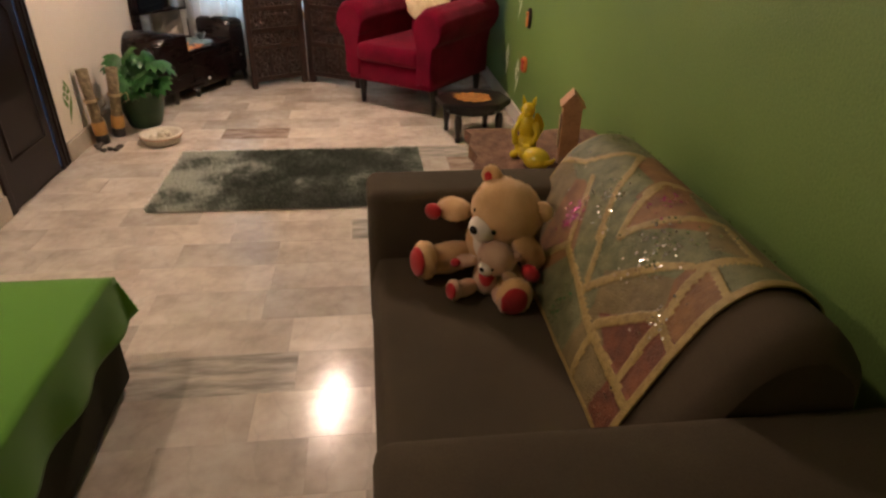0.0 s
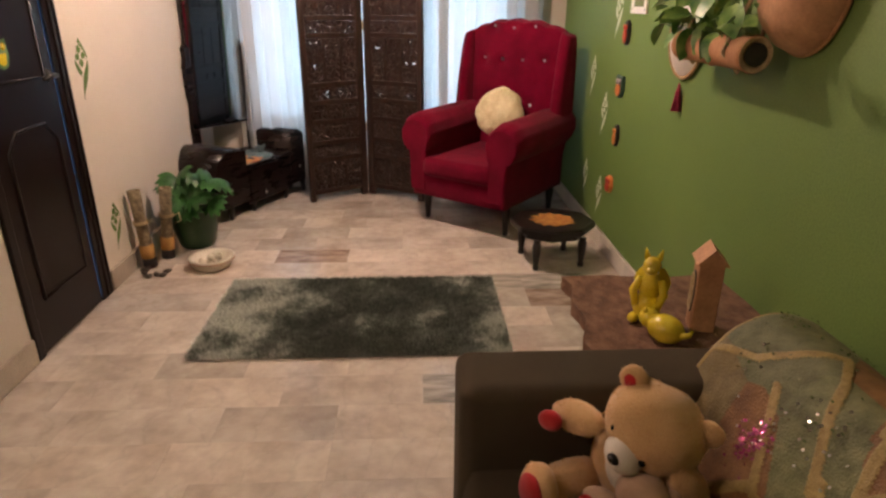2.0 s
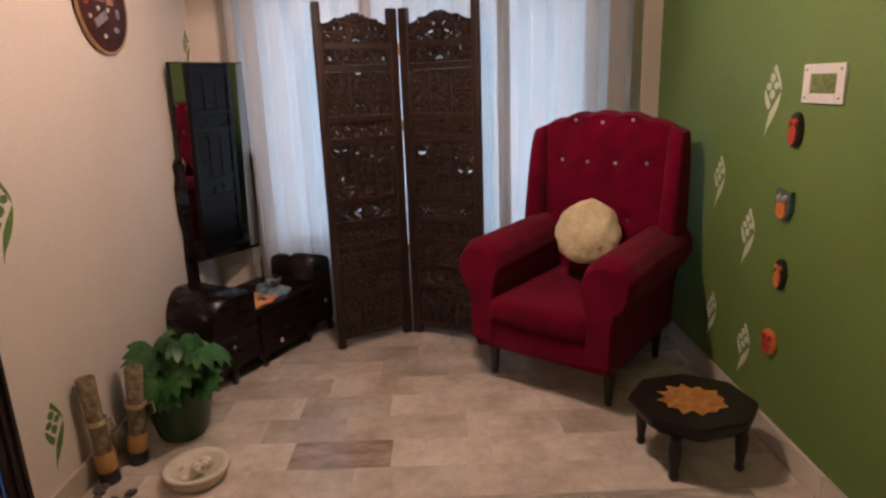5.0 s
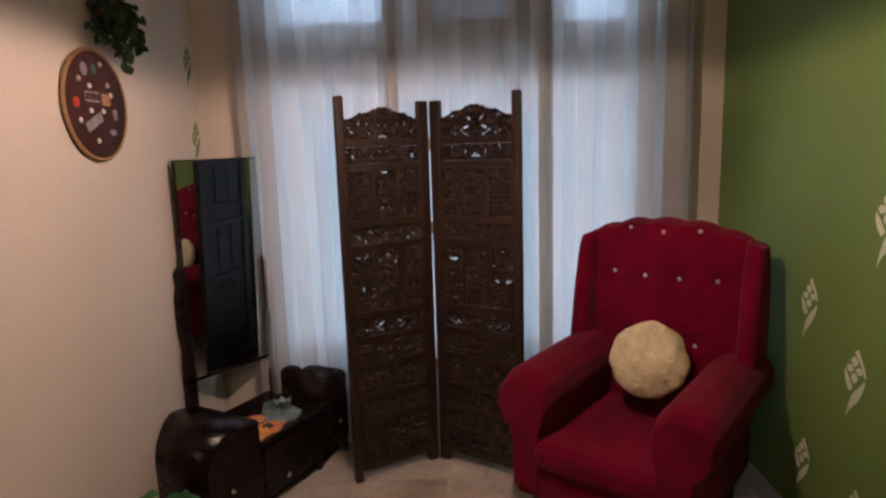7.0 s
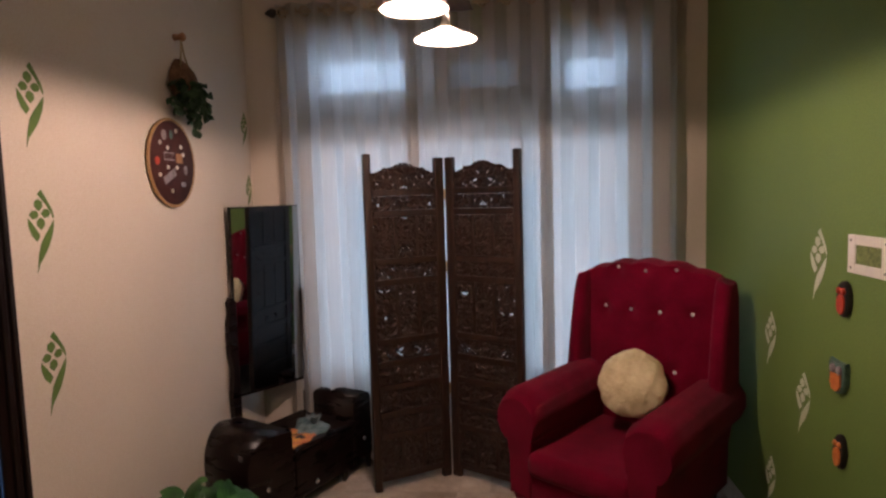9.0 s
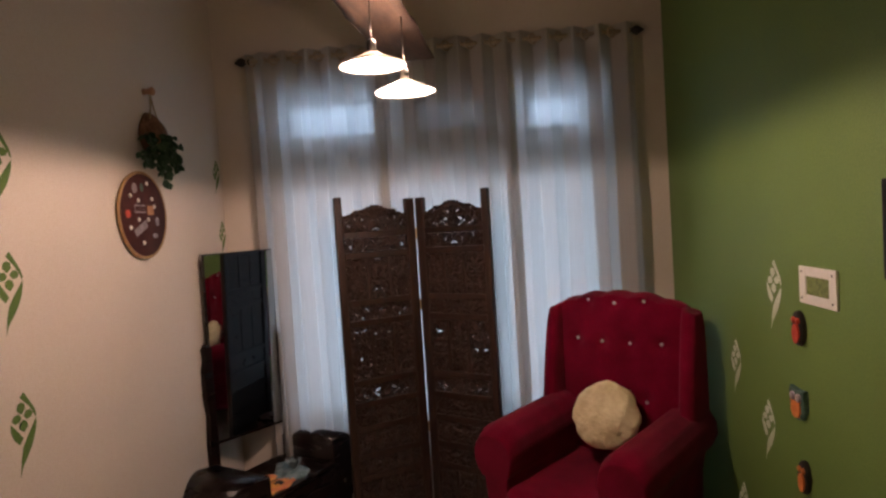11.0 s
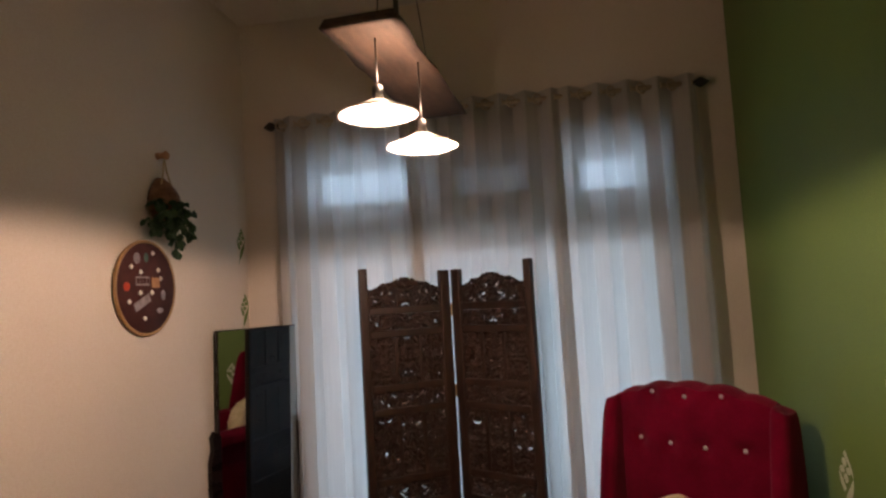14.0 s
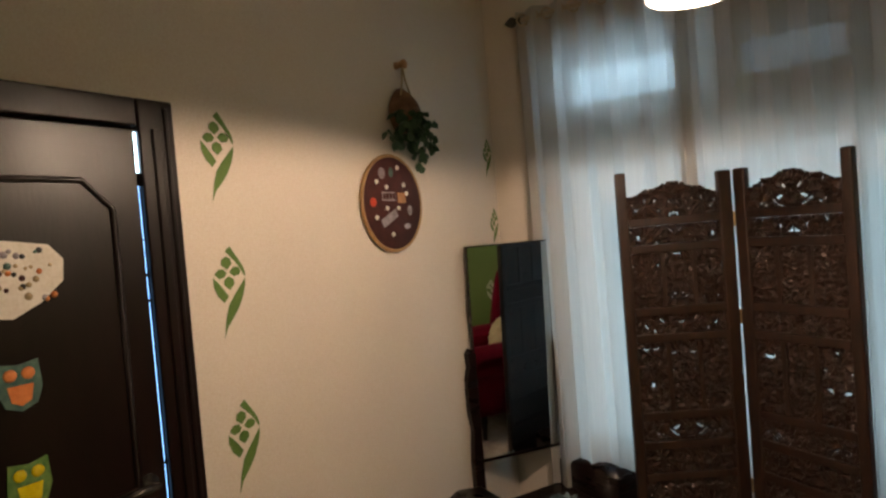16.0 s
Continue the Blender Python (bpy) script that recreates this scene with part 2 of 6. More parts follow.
def curtain_mat():
    m = bpy.data.materials.new("sheer_curtain_fabric")
    m.use_nodes = True
    n, l = m.node_tree.nodes, m.node_tree.links
    out = n["Material Output"]
    n.remove(n["Principled BSDF"])
    tc, ns, ramp = n.new("ShaderNodeTexCoord"), n.new("ShaderNodeTexNoise"), n.new("ShaderNodeValToRGB")
    mp = n.new("ShaderNodeMapping")
    mp.inputs["Scale"].default_value = (40, 4, 1.2)
    l.new(tc.outputs["Object"], mp.inputs[0])
    l.new(mp.outputs[0], ns.inputs["Vector"])
    ns.inputs["Scale"].default_value, ns.inputs["Detail"].default_value = 3, 4
    ramp.color_ramp.elements[0].color, ramp.color_ramp.elements[1].color = (0.50, 0.475, 0.445, 1), (0.61, 0.585, 0.55, 1)
    l.new(ns.outputs[0], ramp.inputs[0])
    d, t, mix = n.new("ShaderNodeBsdfDiffuse"), n.new("ShaderNodeBsdfTranslucent"), n.new("ShaderNodeMixShader")
    l.new(ramp.outputs[0], d.inputs[0])
    l.new(ramp.outputs[0], t.inputs[0])
    mix.inputs[0].default_value = 0.42
    l.new(d.outputs[0], mix.inputs[1])
    l.new(t.outputs[0], mix.inputs[2])
    tr, mix2 = n.new("ShaderNodeBsdfTransparent"), n.new("ShaderNodeMixShader")
    mix2.inputs[0].default_value = 0.03
    l.new(mix.outputs[0], mix2.inputs[1])
    l.new(tr.outputs[0], mix2.inputs[2])
    l.new(mix2.outputs[0], out.inputs[0])
    return m


CURTAIN = curtain_mat()


def marble_mat():
    m = surf("marble_tile", (0.45, 0.375, 0.305), (0.66, 0.585, 0.50), 4.5, 0.105, bump=0.02, fine=24, detail=8, rand=0.17, rough2=0.25, spec=0.28)
    n, l = m.node_tree.nodes, m.node_tree.links
    p = n["Principled BSDF"]
    src = p.inputs["Base Color"].links[0].from_socket
    tc, wv, ns, info = n.new("ShaderNodeTexCoord"), n.new("ShaderNodeTexWave"), n.new("ShaderNodeMapRange"), n.new("ShaderNodeObjectInfo")
    mul, add = n.new("ShaderNodeMath"), n.new("ShaderNodeVectorMath")
    mul.operation, mul.inputs[1].default_value = "MULTIPLY", 91.0
    l.new(info.outputs["Random"], mul.inputs[0])
    l.new(tc.outputs["Object"], add.inputs[0])
    l.new(mul.outputs[0], add.inputs[1])
    l.new(add.outputs[0], wv.inputs["Vector"])
    wv.inputs["Scale"].default_value, wv.inputs["Distortion"].default_value, wv.inputs["Detail"].default_value = 2.2, 14.0, 4.0
    ns.inputs[1].default_value, ns.inputs[2].default_value, ns.inputs[3].default_value, ns.inputs[4].default_value = 0.97, 1.0, 0.0, 0.10
    l.new(wv.outputs["Fac"], ns.inputs[0])
    mix = n.new("ShaderNodeMix")
    mix.data_type = "RGBA"
    l.new(ns.outputs[0], mix.inputs[0])
    l.new(src, mix.inputs[6])
    mix.inputs[7].default_value = (0.20, 0.185, 0.15, 1)
    l.new(mix.outputs[2], p.inputs["Base Color"])
    return m


MARBLE = marble_mat()


def rug_mat():
    m = bpy.data.materials.new("shaggy_rug_pile")
    m.use_nodes = True
    n, l = m.node_tree.nodes, m.node_tree.links
    p = n["Principled BSDF"]
    tc, a, b = n.new("ShaderNodeTexCoord"), n.new("ShaderNodeTexNoise"), n.new("ShaderNodeTexNoise")
    a.inputs["Scale"].default_value, a.inputs["Detail"].default_value = 4.6, 6
    b.inputs["Scale"].default_value = 85
    l.new(tc.outputs["Object"], a.inputs["Vector"])
    l.new(tc.outputs["Object"], b.inputs["Vector"])
    sep, mr, add = n.new("ShaderNodeSeparateXYZ"), n.new("ShaderNodeMapRange"), n.new("ShaderNodeMath")
    l.new(tc.outputs["Object"], sep.inputs[0])
    mr.inputs[1].default_value, mr.inputs[2].default_value, mr.inputs[3].default_value, mr.inputs[4].default_value = -0.66, 0.66, 0.0, 1.0
    l.new(sep.outputs[0], mr.inputs[0])
    wear, less = n.new("ShaderNodeValToRGB"), n.new("ShaderNodeMath")
    less.operation = "SUBTRACT"
    less.inputs[1].default_value = 0.10
    wear.color_ramp.elements[0].color, wear.color_ramp.elements[1].color = (0.30, 0.30, 0.30, 1), (0.20, 0.20, 0.20, 1)
    for pos, val in ((0.22, 0.22), (0.38, 0.055), (0.75, 0.02), (0.88, 0.12)):
        wear.color_ramp.elements.new(pos).color = (val, val, val, 1)
    l.new(mr.outputs[0], wear.inputs[0])
    l.new(wear.outputs[0], less.inputs[0])
    l.new(a.outputs[0], add.inputs[0])
    l.new(less.outputs[0], add.inputs[1])
    ramp = n.new("ShaderNodeValToRGB")
    e = ramp.color_ramp.elements
    e[0].position, e[0].color = 0.40, (0.125, 0.140, 0.112, 1)
    e[1].position, e[1].color = 0.70, (0.74, 0.76, 0.69, 1)
    mid = ramp.color_ramp.elements.new(0.55)
    mid.color = (0.25, 0.275, 0.235, 1)
    tuft, amp, tot = n.new("ShaderNodeTexNoise"), n.new("ShaderNodeMath"), n.new("ShaderNodeMath")
    tuft.inputs["Scale"].default_value, tuft.inputs["Detail"].default_value = 34, 3
    l.new(tc.outputs["Object"], tuft.inputs["Vector"])
    amp.operation, amp.inputs[1].default_value, amp.inputs[2].default_value = "MULTIPLY_ADD", 0.42, -0.21
    l.new(tuft.outputs[0], amp.inputs[0])
    l.new(add.outputs[0], tot.inputs[0])
    l.new(amp.outputs[0], tot.inputs[1])
    l.new(tot.outputs[0], ramp.inputs[0])
    mix = n.new("ShaderNodeMix")
    mix.data_type, mix.blend_type = "RGBA", "OVERLAY"
    mix.inputs[0].default_value = 0.95
    l.new(ramp.outputs[0], mix.inputs[6])
    l.new(b.outputs[0], mix.inputs[7])
    l.new(mix.outputs[2], p.inputs["Base Color"])
    p.inputs["Roughness"].default_value, p.inputs["Sheen Weight"].default_value = 0.75, 0.3
    return m


RUG = rug_mat()


# ---- mesh helpers ----
def part(name, bm, material, parent=None, label="", smooth=False):
    me = bpy.data.meshes.new(name)
    bm.normal_update()
    bm.to_mesh(me)
    bm.free()
    for m in material if isinstance(material, (list, tuple)) else (material,):
        me.materials.append(m)
    if smooth:
        for f in me.polygons:
            f.use_smooth = True
    ob = new(name, me)
    ob.parent = parent
    if label:
        ob["label"] = label
    return ob


def thing(name, label, category, m=None, group="", kind=""):
    ob = new(name)
    ob.empty_display_size = 0.05
    if m is not None:
        ob.matrix_basis = m
    return tagged(ob, label, category, group, kind)


def add_box(bm, x0, x1, y0, y1, z0, z1, bevel=0.0, mi=0, m=None, segs=2):
    r = bmesh.ops.create_cube(bm, size=1, matrix=Matrix.LocRotScale(((x0 + x1) / 2, (y0 + y1) / 2, (z0 + z1) / 2), None, (x1 - x0, y1 - y0, z1 - z0)))
    vs = r["verts"]
    if bevel:
        es = list({e for v in vs for e in v.link_edges})
        q = bmesh.ops.bevel(bm, geom=es, offset=bevel, segments=segs, profile=0.5, affect="EDGES")
        vs = list({v for f in q["faces"] for v in f.verts} | {v for v in vs if v.is_valid})
        fs = {f for v in vs for f in v.link_faces}
    else:
        fs = {f for v in vs for f in v.link_faces}
    for f in fs:
        f.material_index = mi
        f.smooth = bevel > 0.012
    if m is not None:
        bmesh.ops.transform(bm, matrix=m, verts=vs)
    return vs


def box(x0, x1, y0, y1, z0, z1, bevel=0.0, m=None, segs=2):
    bm = bmesh.new()
    add_box(bm, x0, x1, y0, y1, z0, z1, bevel, 0, m, segs)
    return bm


def add_grid(bm, f, nu, nv, mi=0, closed_u=False, flip=False, smooth=True):
    rows = [[bm.verts.new(f(u / nu, v / nv)) for u in range(nu if closed_u else nu + 1)] for v in range(nv + 1)]
    k = len(rows[0])
    made = []
    for v in range(nv):
        for u in range(nu):
            a, b, c, d = rows[v][u], rows[v][(u + 1) % k], rows[v + 1][(u + 1) % k], rows[v + 1][u]
            fc = bm.faces.new((d, c, b, a) if flip else (a, b, c, d))
            fc.material_index, fc.smooth = mi, smooth
            made.append(fc)
    return rows


def add_lathe(bm, prof, seg=24, m=None, mi=0, caps=True):
    m = m or Matrix()
    rows = [[bm.verts.new(m @ Vector((r * math.cos(2 * math.pi * i / seg), r * math.sin(2 * math.pi * i / seg), z))) for i in range(seg)] for r, z in prof]
    for a, b in zip(rows, rows[1:]):
        for i in range(seg):
            f = bm.faces.new((a[i], a[(i + 1) % seg], b[(i + 1) % seg], b[i]))
            f.material_index, f.smooth = mi, True
    if caps:
        for row, rev in ((rows[0], True), (rows[-1], False)):
            f = bm.faces.new(row[::-1] if rev else row)
            f.material_index = mi
    return rows


def lathe(prof, seg=24, m=None, caps=True):
    bm = bmesh.new()
    add_lathe(bm, prof, seg, m, 0, caps)
    return bm


def add_ell(bm, c, r, m=None, mi=0, seg=20, wob=0.0):
    rows = []
    base = Matrix.Translation(c) @ (m or Matrix())
    for j in range(1, seg // 2):
        a = math.pi * j / (seg // 2)
        row = []
        for i in range(seg):
            b = 2 * math.pi * i / seg
            d = Vector((math.sin(a) * math.cos(b), math.sin(a) * math.sin(b), math.cos(a)))
            k = 1 + wob * noise.noise(d * 2.3 + Vector(c) * 7)
            row.append(bm.verts.new(base @ Vector((d.x * r[0] * k, d.y * r[1] * k, d.z * r[2] * k))))
        rows.append(row)
    top, bot = bm.verts.new(base @ Vector((0, 0, r[2]))), bm.verts.new(base @ Vector((0, 0, -r[2])))
    fs = []
    for i in range(seg):
        k = (i + 1) % seg
        fs.append(bm.faces.new((top, rows[0][i], rows[0][k])))
        fs.append(bm.faces.new((bot, rows[-1][k], rows[-1][i])))
        for a, b in zip(rows, rows[1:]):
            fs.append(bm.faces.new((a[i], b[i], b[k], a[k])))
    for f in fs:
        f.material_index, f.smooth = mi, True


def add_tube(bm, pts, r, seg=8, mi=0):
    pts = [Vector(p) for p in pts]
    rad = r if isinstance(r, (list, tuple)) else [r] * len(pts)
    rows = []
    side = None
    for i, p in enumerate(pts):
        d = (pts[min(i + 1, len(pts) - 1)] - pts[max(i - 1, 0)]).normalized()
        if side is None:
            side = d.orthogonal().normalized()
        side = (side - d * side.dot(d)).normalized()
        up = d.cross(side)
        rows.append([bm.verts.new(p + rad[i] * (math.cos(2 * math.pi * k / seg) * side + math.sin(2 * math.pi * k / seg) * up)) for k in range(seg)])
    for a, b in zip(rows, rows[1:]):
        for k in range(seg):
            f = bm.faces.new((a[k], a[(k + 1) % seg], b[(k + 1) % seg], b[k]))
            f.material_index, f.smooth = mi, True
    for row, rev in ((rows[0], True), (rows[-1], False)):
        bm.faces.new(row[::-1] if rev else row).material_index = mi


def tube(pts, r, seg=8):
    bm = bmesh.new()
    add_tube(bm, pts, r, seg)
    return bm


def add_plate(bm, outline, z0, z1, m=None, mi=0):
    """A flat slab with the given outline in its own x, y."""
    m = m or Matrix()
    lo, hi = [bm.verts.new(m @ Vector((x, y, z0))) for x, y in outline], [bm.verts.new(m @ Vector((x, y, z1))) for x, y in outline]
    k = len(outline)
    for f in [bm.faces.new(lo[::-1]), bm.faces.new(hi)] + [bm.faces.new((lo[i], lo[(i + 1) % k], hi[(i + 1) % k], hi[i])) for i in range(k)]:
        f.material_index = mi


def plate(outline, z0, z1, m=None):
    bm = bmesh.new()
    add_plate(bm, outline, z0, z1, m)
    return bm


def oval(rx, ry, k=24, wob=0.0, seed=0):
    rnd = random.Random(seed)
    return [(rx * math.cos(2 * math.pi * i / k) * (1 + wob * (rnd.random() - 0.5)), ry * math.sin(2 * math.pi * i / k) * (1 + wob * (rnd.random() - 0.5))) for i in range(k)]


ON_LEFT = Matrix(((0, 0, 1, XL), (1, 0, 0, 0), (0, 1, 0, 0), (0, 0, 0, 1)))     # x along +y, y up, z out of the left wall
ON_GREEN = Matrix(((0, 0, -1, XR), (-1, 0, 0, 0), (0, 1, 0, 0), (0, 0, 0, 1)))  # x along -y, y up, z out of the green wall


def leaf_blade(bm, m, length, width, mi=0, curl=0.25, n=4):
    """A pointed leaf along +x with a raised fold, from its stalk outwards."""
    mid, lft, rgt = [], [], []
    for i in range(n + 1):
        u = i / n
        w = width * math.sin(math.pi * min(1, u * 0.92 + 0.08)) ** 0.8 * 0.5
        z = -curl * length * u * u
        mid.append(bm.verts.new(m @ Vector((u * length, 0, z))))
        lft.append(bm.verts.new(m @ Vector((u * length, w, z + 0.18 * w))))
        rgt.append(bm.verts.new(m @ Vector((u * length, -w, z + 0.18 * w))))
    for i in range(n):
        for a, b in ((mid, lft), (rgt, mid)):
            f = bm.faces.new((a[i], a[i + 1], b[i + 1], b[i]))
            f.material_index, f.smooth = mi, True


# ---- the room ----
floor = tagged(part("floor", box(XL - 0.2, XR + 0.2, YN - 0.2, YB + 0.2, -0.15, -0.004), GROUT), "polished beige marble slab floor in staggered courses", "floor", kind="structure")
tagged(part("ceiling", box(XL - 0.2, XR + 0.2, YN - 0.2, YB + 0.2, ZC, ZC + 0.15), WHITE_CEIL), "plain off-white painted ceiling", "ceiling", kind="structure")
tagged(part("wall_green", box(XR, XR + 0.2, YN - 0.2, YB + 0.2, 0, ZC), GREEN), "olive green painted plaster wall with pale leaf decals", "wall", kind="structure")
tagged(part("wall_behind", box(XL - 0.2, XR, YN - 0.2, YN, 0, ZC), CREAM), "plain cream painted wall", "wall", kind="structure")
DY0, DY1, DZ = 3.73, 4.39, 2.06          # door opening
bm = bmesh.new()
add_box(bm, XL - 0.2, XL, YN, DY0, 0, ZC)
add_box(bm, XL - 0.2, XL, DY1, YB + 0.2, 0, ZC)
add_box(bm, XL - 0.2, XL, DY0, DY1, DZ, ZC)
tagged(part("wall_left", bm, CREAM), "cream painted plaster wall with green leaf decals", "wall", kind="structure")
OPEN = [(-2.28, -0.38, 0.50, 1.95), (-2.24, -1.62, 2.17, 2.43), (-1.46, -1.0, 2.17, 2.40), (-0.81, -0.43, 2.14, 2.38)]
bm = bmesh.new()
add_box(bm, XL, XR, YB, YB + 0.2, 0, 0.50)
add_box(bm, XL, -2.28, YB, YB + 0.2, 0.50, 1.95)
add_box(bm, -0.38, XR, YB, YB + 0.2, 0.50, 1.95)
add_box(bm, XL, XR, YB, YB + 0.2, 1.95, 2.14)
add_box(bm, XL, XR, YB, YB + 0.2, 2.43, ZC)
last = XL
for x0, x1, z0, z1 in OPEN[1:]:
    add_box(bm, last, x0, YB, YB + 0.2, 2.14, 2.43)
    if z0 > 2.14:
        add_box(bm, x0, x1, YB, YB + 0.2, 2.14, z0)
    if z1 < 2.43:
        add_box(bm, x0, x1, YB, YB + 0.2, z1, 2.43)
    last = x1
add_box(bm, last, XR, YB, YB + 0.2, 2.14, 2.43)
tagged(part("wall_window", bm, CREAM), "cream painted wall behind the long curtains", "wall", kind="structure")
for k, (x0, x1, z0, z1) in enumerate(OPEN):
    w = thing("window_%d" % (k + 1), "wood-framed window glowing with daylight behind sheer curtains", "window", kind="structure")
    bm = bmesh.new()
    bars = [x0 + 0.02, x1 - 0.02] if k else [x0 + 0.02, x0 + 0.64, x1 - 0.64, x1 - 0.02]
    for bx in bars:
        add_box(bm, bx - 0.02, bx + 0.02, YB + 0.05, YB + 0.11, z0, z1)
    for bz in (z0 + 0.02, z1 - 0.02):
        add_box(bm, x0 + 0.04, x1 - 0.04, YB + 0.052, YB + 0.108, bz - 0.02, bz + 0.02)
    part("window_frame", bm, DARKDOOR, w)
    for a, b in zip(bars, bars[1:]):
        pane = part("pane", box(a + 0.02, b - 0.02, YB + 0.078, YB + 0.082, z0 + 0.04, z1 - 0.04), GLASS, w)
        pane.visible_shadow = False
tagged(part("backdrop", box(-5, 3, YB + 1.0, YB + 1.05, -1, 5), DAYGLOW), "pale bluish overcast daylight outside", "sky", kind="structure")


def skirting(name, x0, x1, y0, y1, h, mat, label):
    base = thing(name, label, "skirting", kind="structure")
    n = max(1, round((y1 - y0) / 0.45))
    for i in range(n):
        a, b = y0 + (y1 - y0) * i / n + 0.0015, y0 + (y1 - y0) * (i + 1) / n - 0.0015
        part("skirting_tile", box(x0, x1, a, b, 0.001, h, 0.003), mat, base)


skirting("baseboard", XL + 0.001, XL + 0.016, DY1 + 0.004, YB - 0.02, 0.105, SKIRT_TILE, "beige marble skirting along the cream wall")
skirting("baseboard", XL + 0.001, XL + 0.016, YN + 0.01, DY0 - 0.004, 0.105, SKIRT_TILE, "beige marble skirting along the cream wall")
skirting("baseboard", XR - 0.016, XR - 0.001, YN + 0.01, YB - 0.02, 0.10, surf("pale_skirting_marble", (0.56, 0.50, 0.43), (0.66, 0.60, 0.52), 5, 0.35, rand=0.06), "pale marble skirting along the green wall")

# the door
door = thing("door_1", "closed dark varnished panelled wooden door with cloth stickers", "door", kind="structure")
bm = bmesh.new()
add_box(bm, XL - 0.13, XL + 0.014, DY1 - 0.105, DY1, 0, DZ, 0.006)
add_box(bm, XL - 0.13, XL + 0.014, DY0, DY0 + 0.05, 0, DZ, 0.006)
add_box(bm, XL - 0.13, XL + 0.0135, DY0 + 0.05, DY1 - 0.105, DZ - 0.075, DZ, 0.006)
add_box(bm, XL + 0.0, XL + 0.022, DY1 - 0.07, DY1 - 0.045, 0.01, DZ - 0.08, 0.004)
add_box(bm, XL + 0.0, XL + 0.020, DY1 - 0.032, DY1 - 0.018, 0.01, DZ - 0.02, 0.004)
part("door_frame", bm, DARKDOOR, door)
bm = bmesh.new()
LY0, LY1, LX = DY0 + 0.052, DY1 - 0.116, XL + 0.009
add_box(bm, LX - 0.035, LX, LY0, LY1, 0.008, DZ - 0.082, 0.004)
leafp = part("door_leaf", bm, DARKDOOR, door)
for z0, z1 in ((0.22, 0.88), (1.06, 1.84)):
    bm = bmesh.new()
    c = 0.07
    y0, y1 = LY0 + 0.075, LY1 - 0.075
    path = [(y0, z0), (y1, z0), (y1, z1 - c), (y1 - c, z1), (y0 + c, z1), (y0, z1 - c), (y0, z0)]
    add_tube(bm, [(LX + 0.002, a, b) for a, b in path], 0.008, 8)
    part("panel_moulding", bm, DARKDOOR, leafp)
bm = bmesh.new()
add_lathe(bm, [(0.026, 0), (0.026, 0.006), (0.010, 0.012), (0.010, 0.045)], 16, Matrix.Translation((LX, LY1 - 0.05, 1.06)) @ pose(0, 0, 0, 0, 90, 0))
add_tube(bm, [(LX + 0.04, LY1 - 0.05, 1.06), (LX + 0.045, LY1 - 0.10, 1.063), (LX + 0.042, LY1 - 0.15, 1.055)], 0.009, 8)
part("door_handle", bm, STEEL, leafp, "dark steel lever handle", True)
# glowing strips stand in for daylight through the slit beside the leaf
SLIT_TOP, SLIT = emit("slit_daylight_bright", (0.55, 0.76, 1.0), 9.0), emit("slit_daylight", (0.20, 0.46, 1.0), 2.6)
part("daylight_gap", box(LX - 0.012, LX - 0.010, LY1 + 0.0005, LY1 + 0.0105, DZ - 0.195, DZ - 0.09), SLIT_TOP, door, "bright daylight at the top of the door slit")
for z0, z1 in ((1.69, 1.83), (1.655, 1.685), (1.60, 1.65), (1.53, 1.59), (1.10, 1.522), (0.62, 1.09), (0.02, 0.60)):
    part("daylight_gap", box(LX - 0.012, LX - 0.010, LY1 + 0.001, LY1 + 0.0065, z0, z1), SLIT, door, "bluish daylight through the door slit")
part("backing_board", box(XL - 0.2, XL - 0.14, DY0, DY1, 0, DZ), DARKDOOR, door)


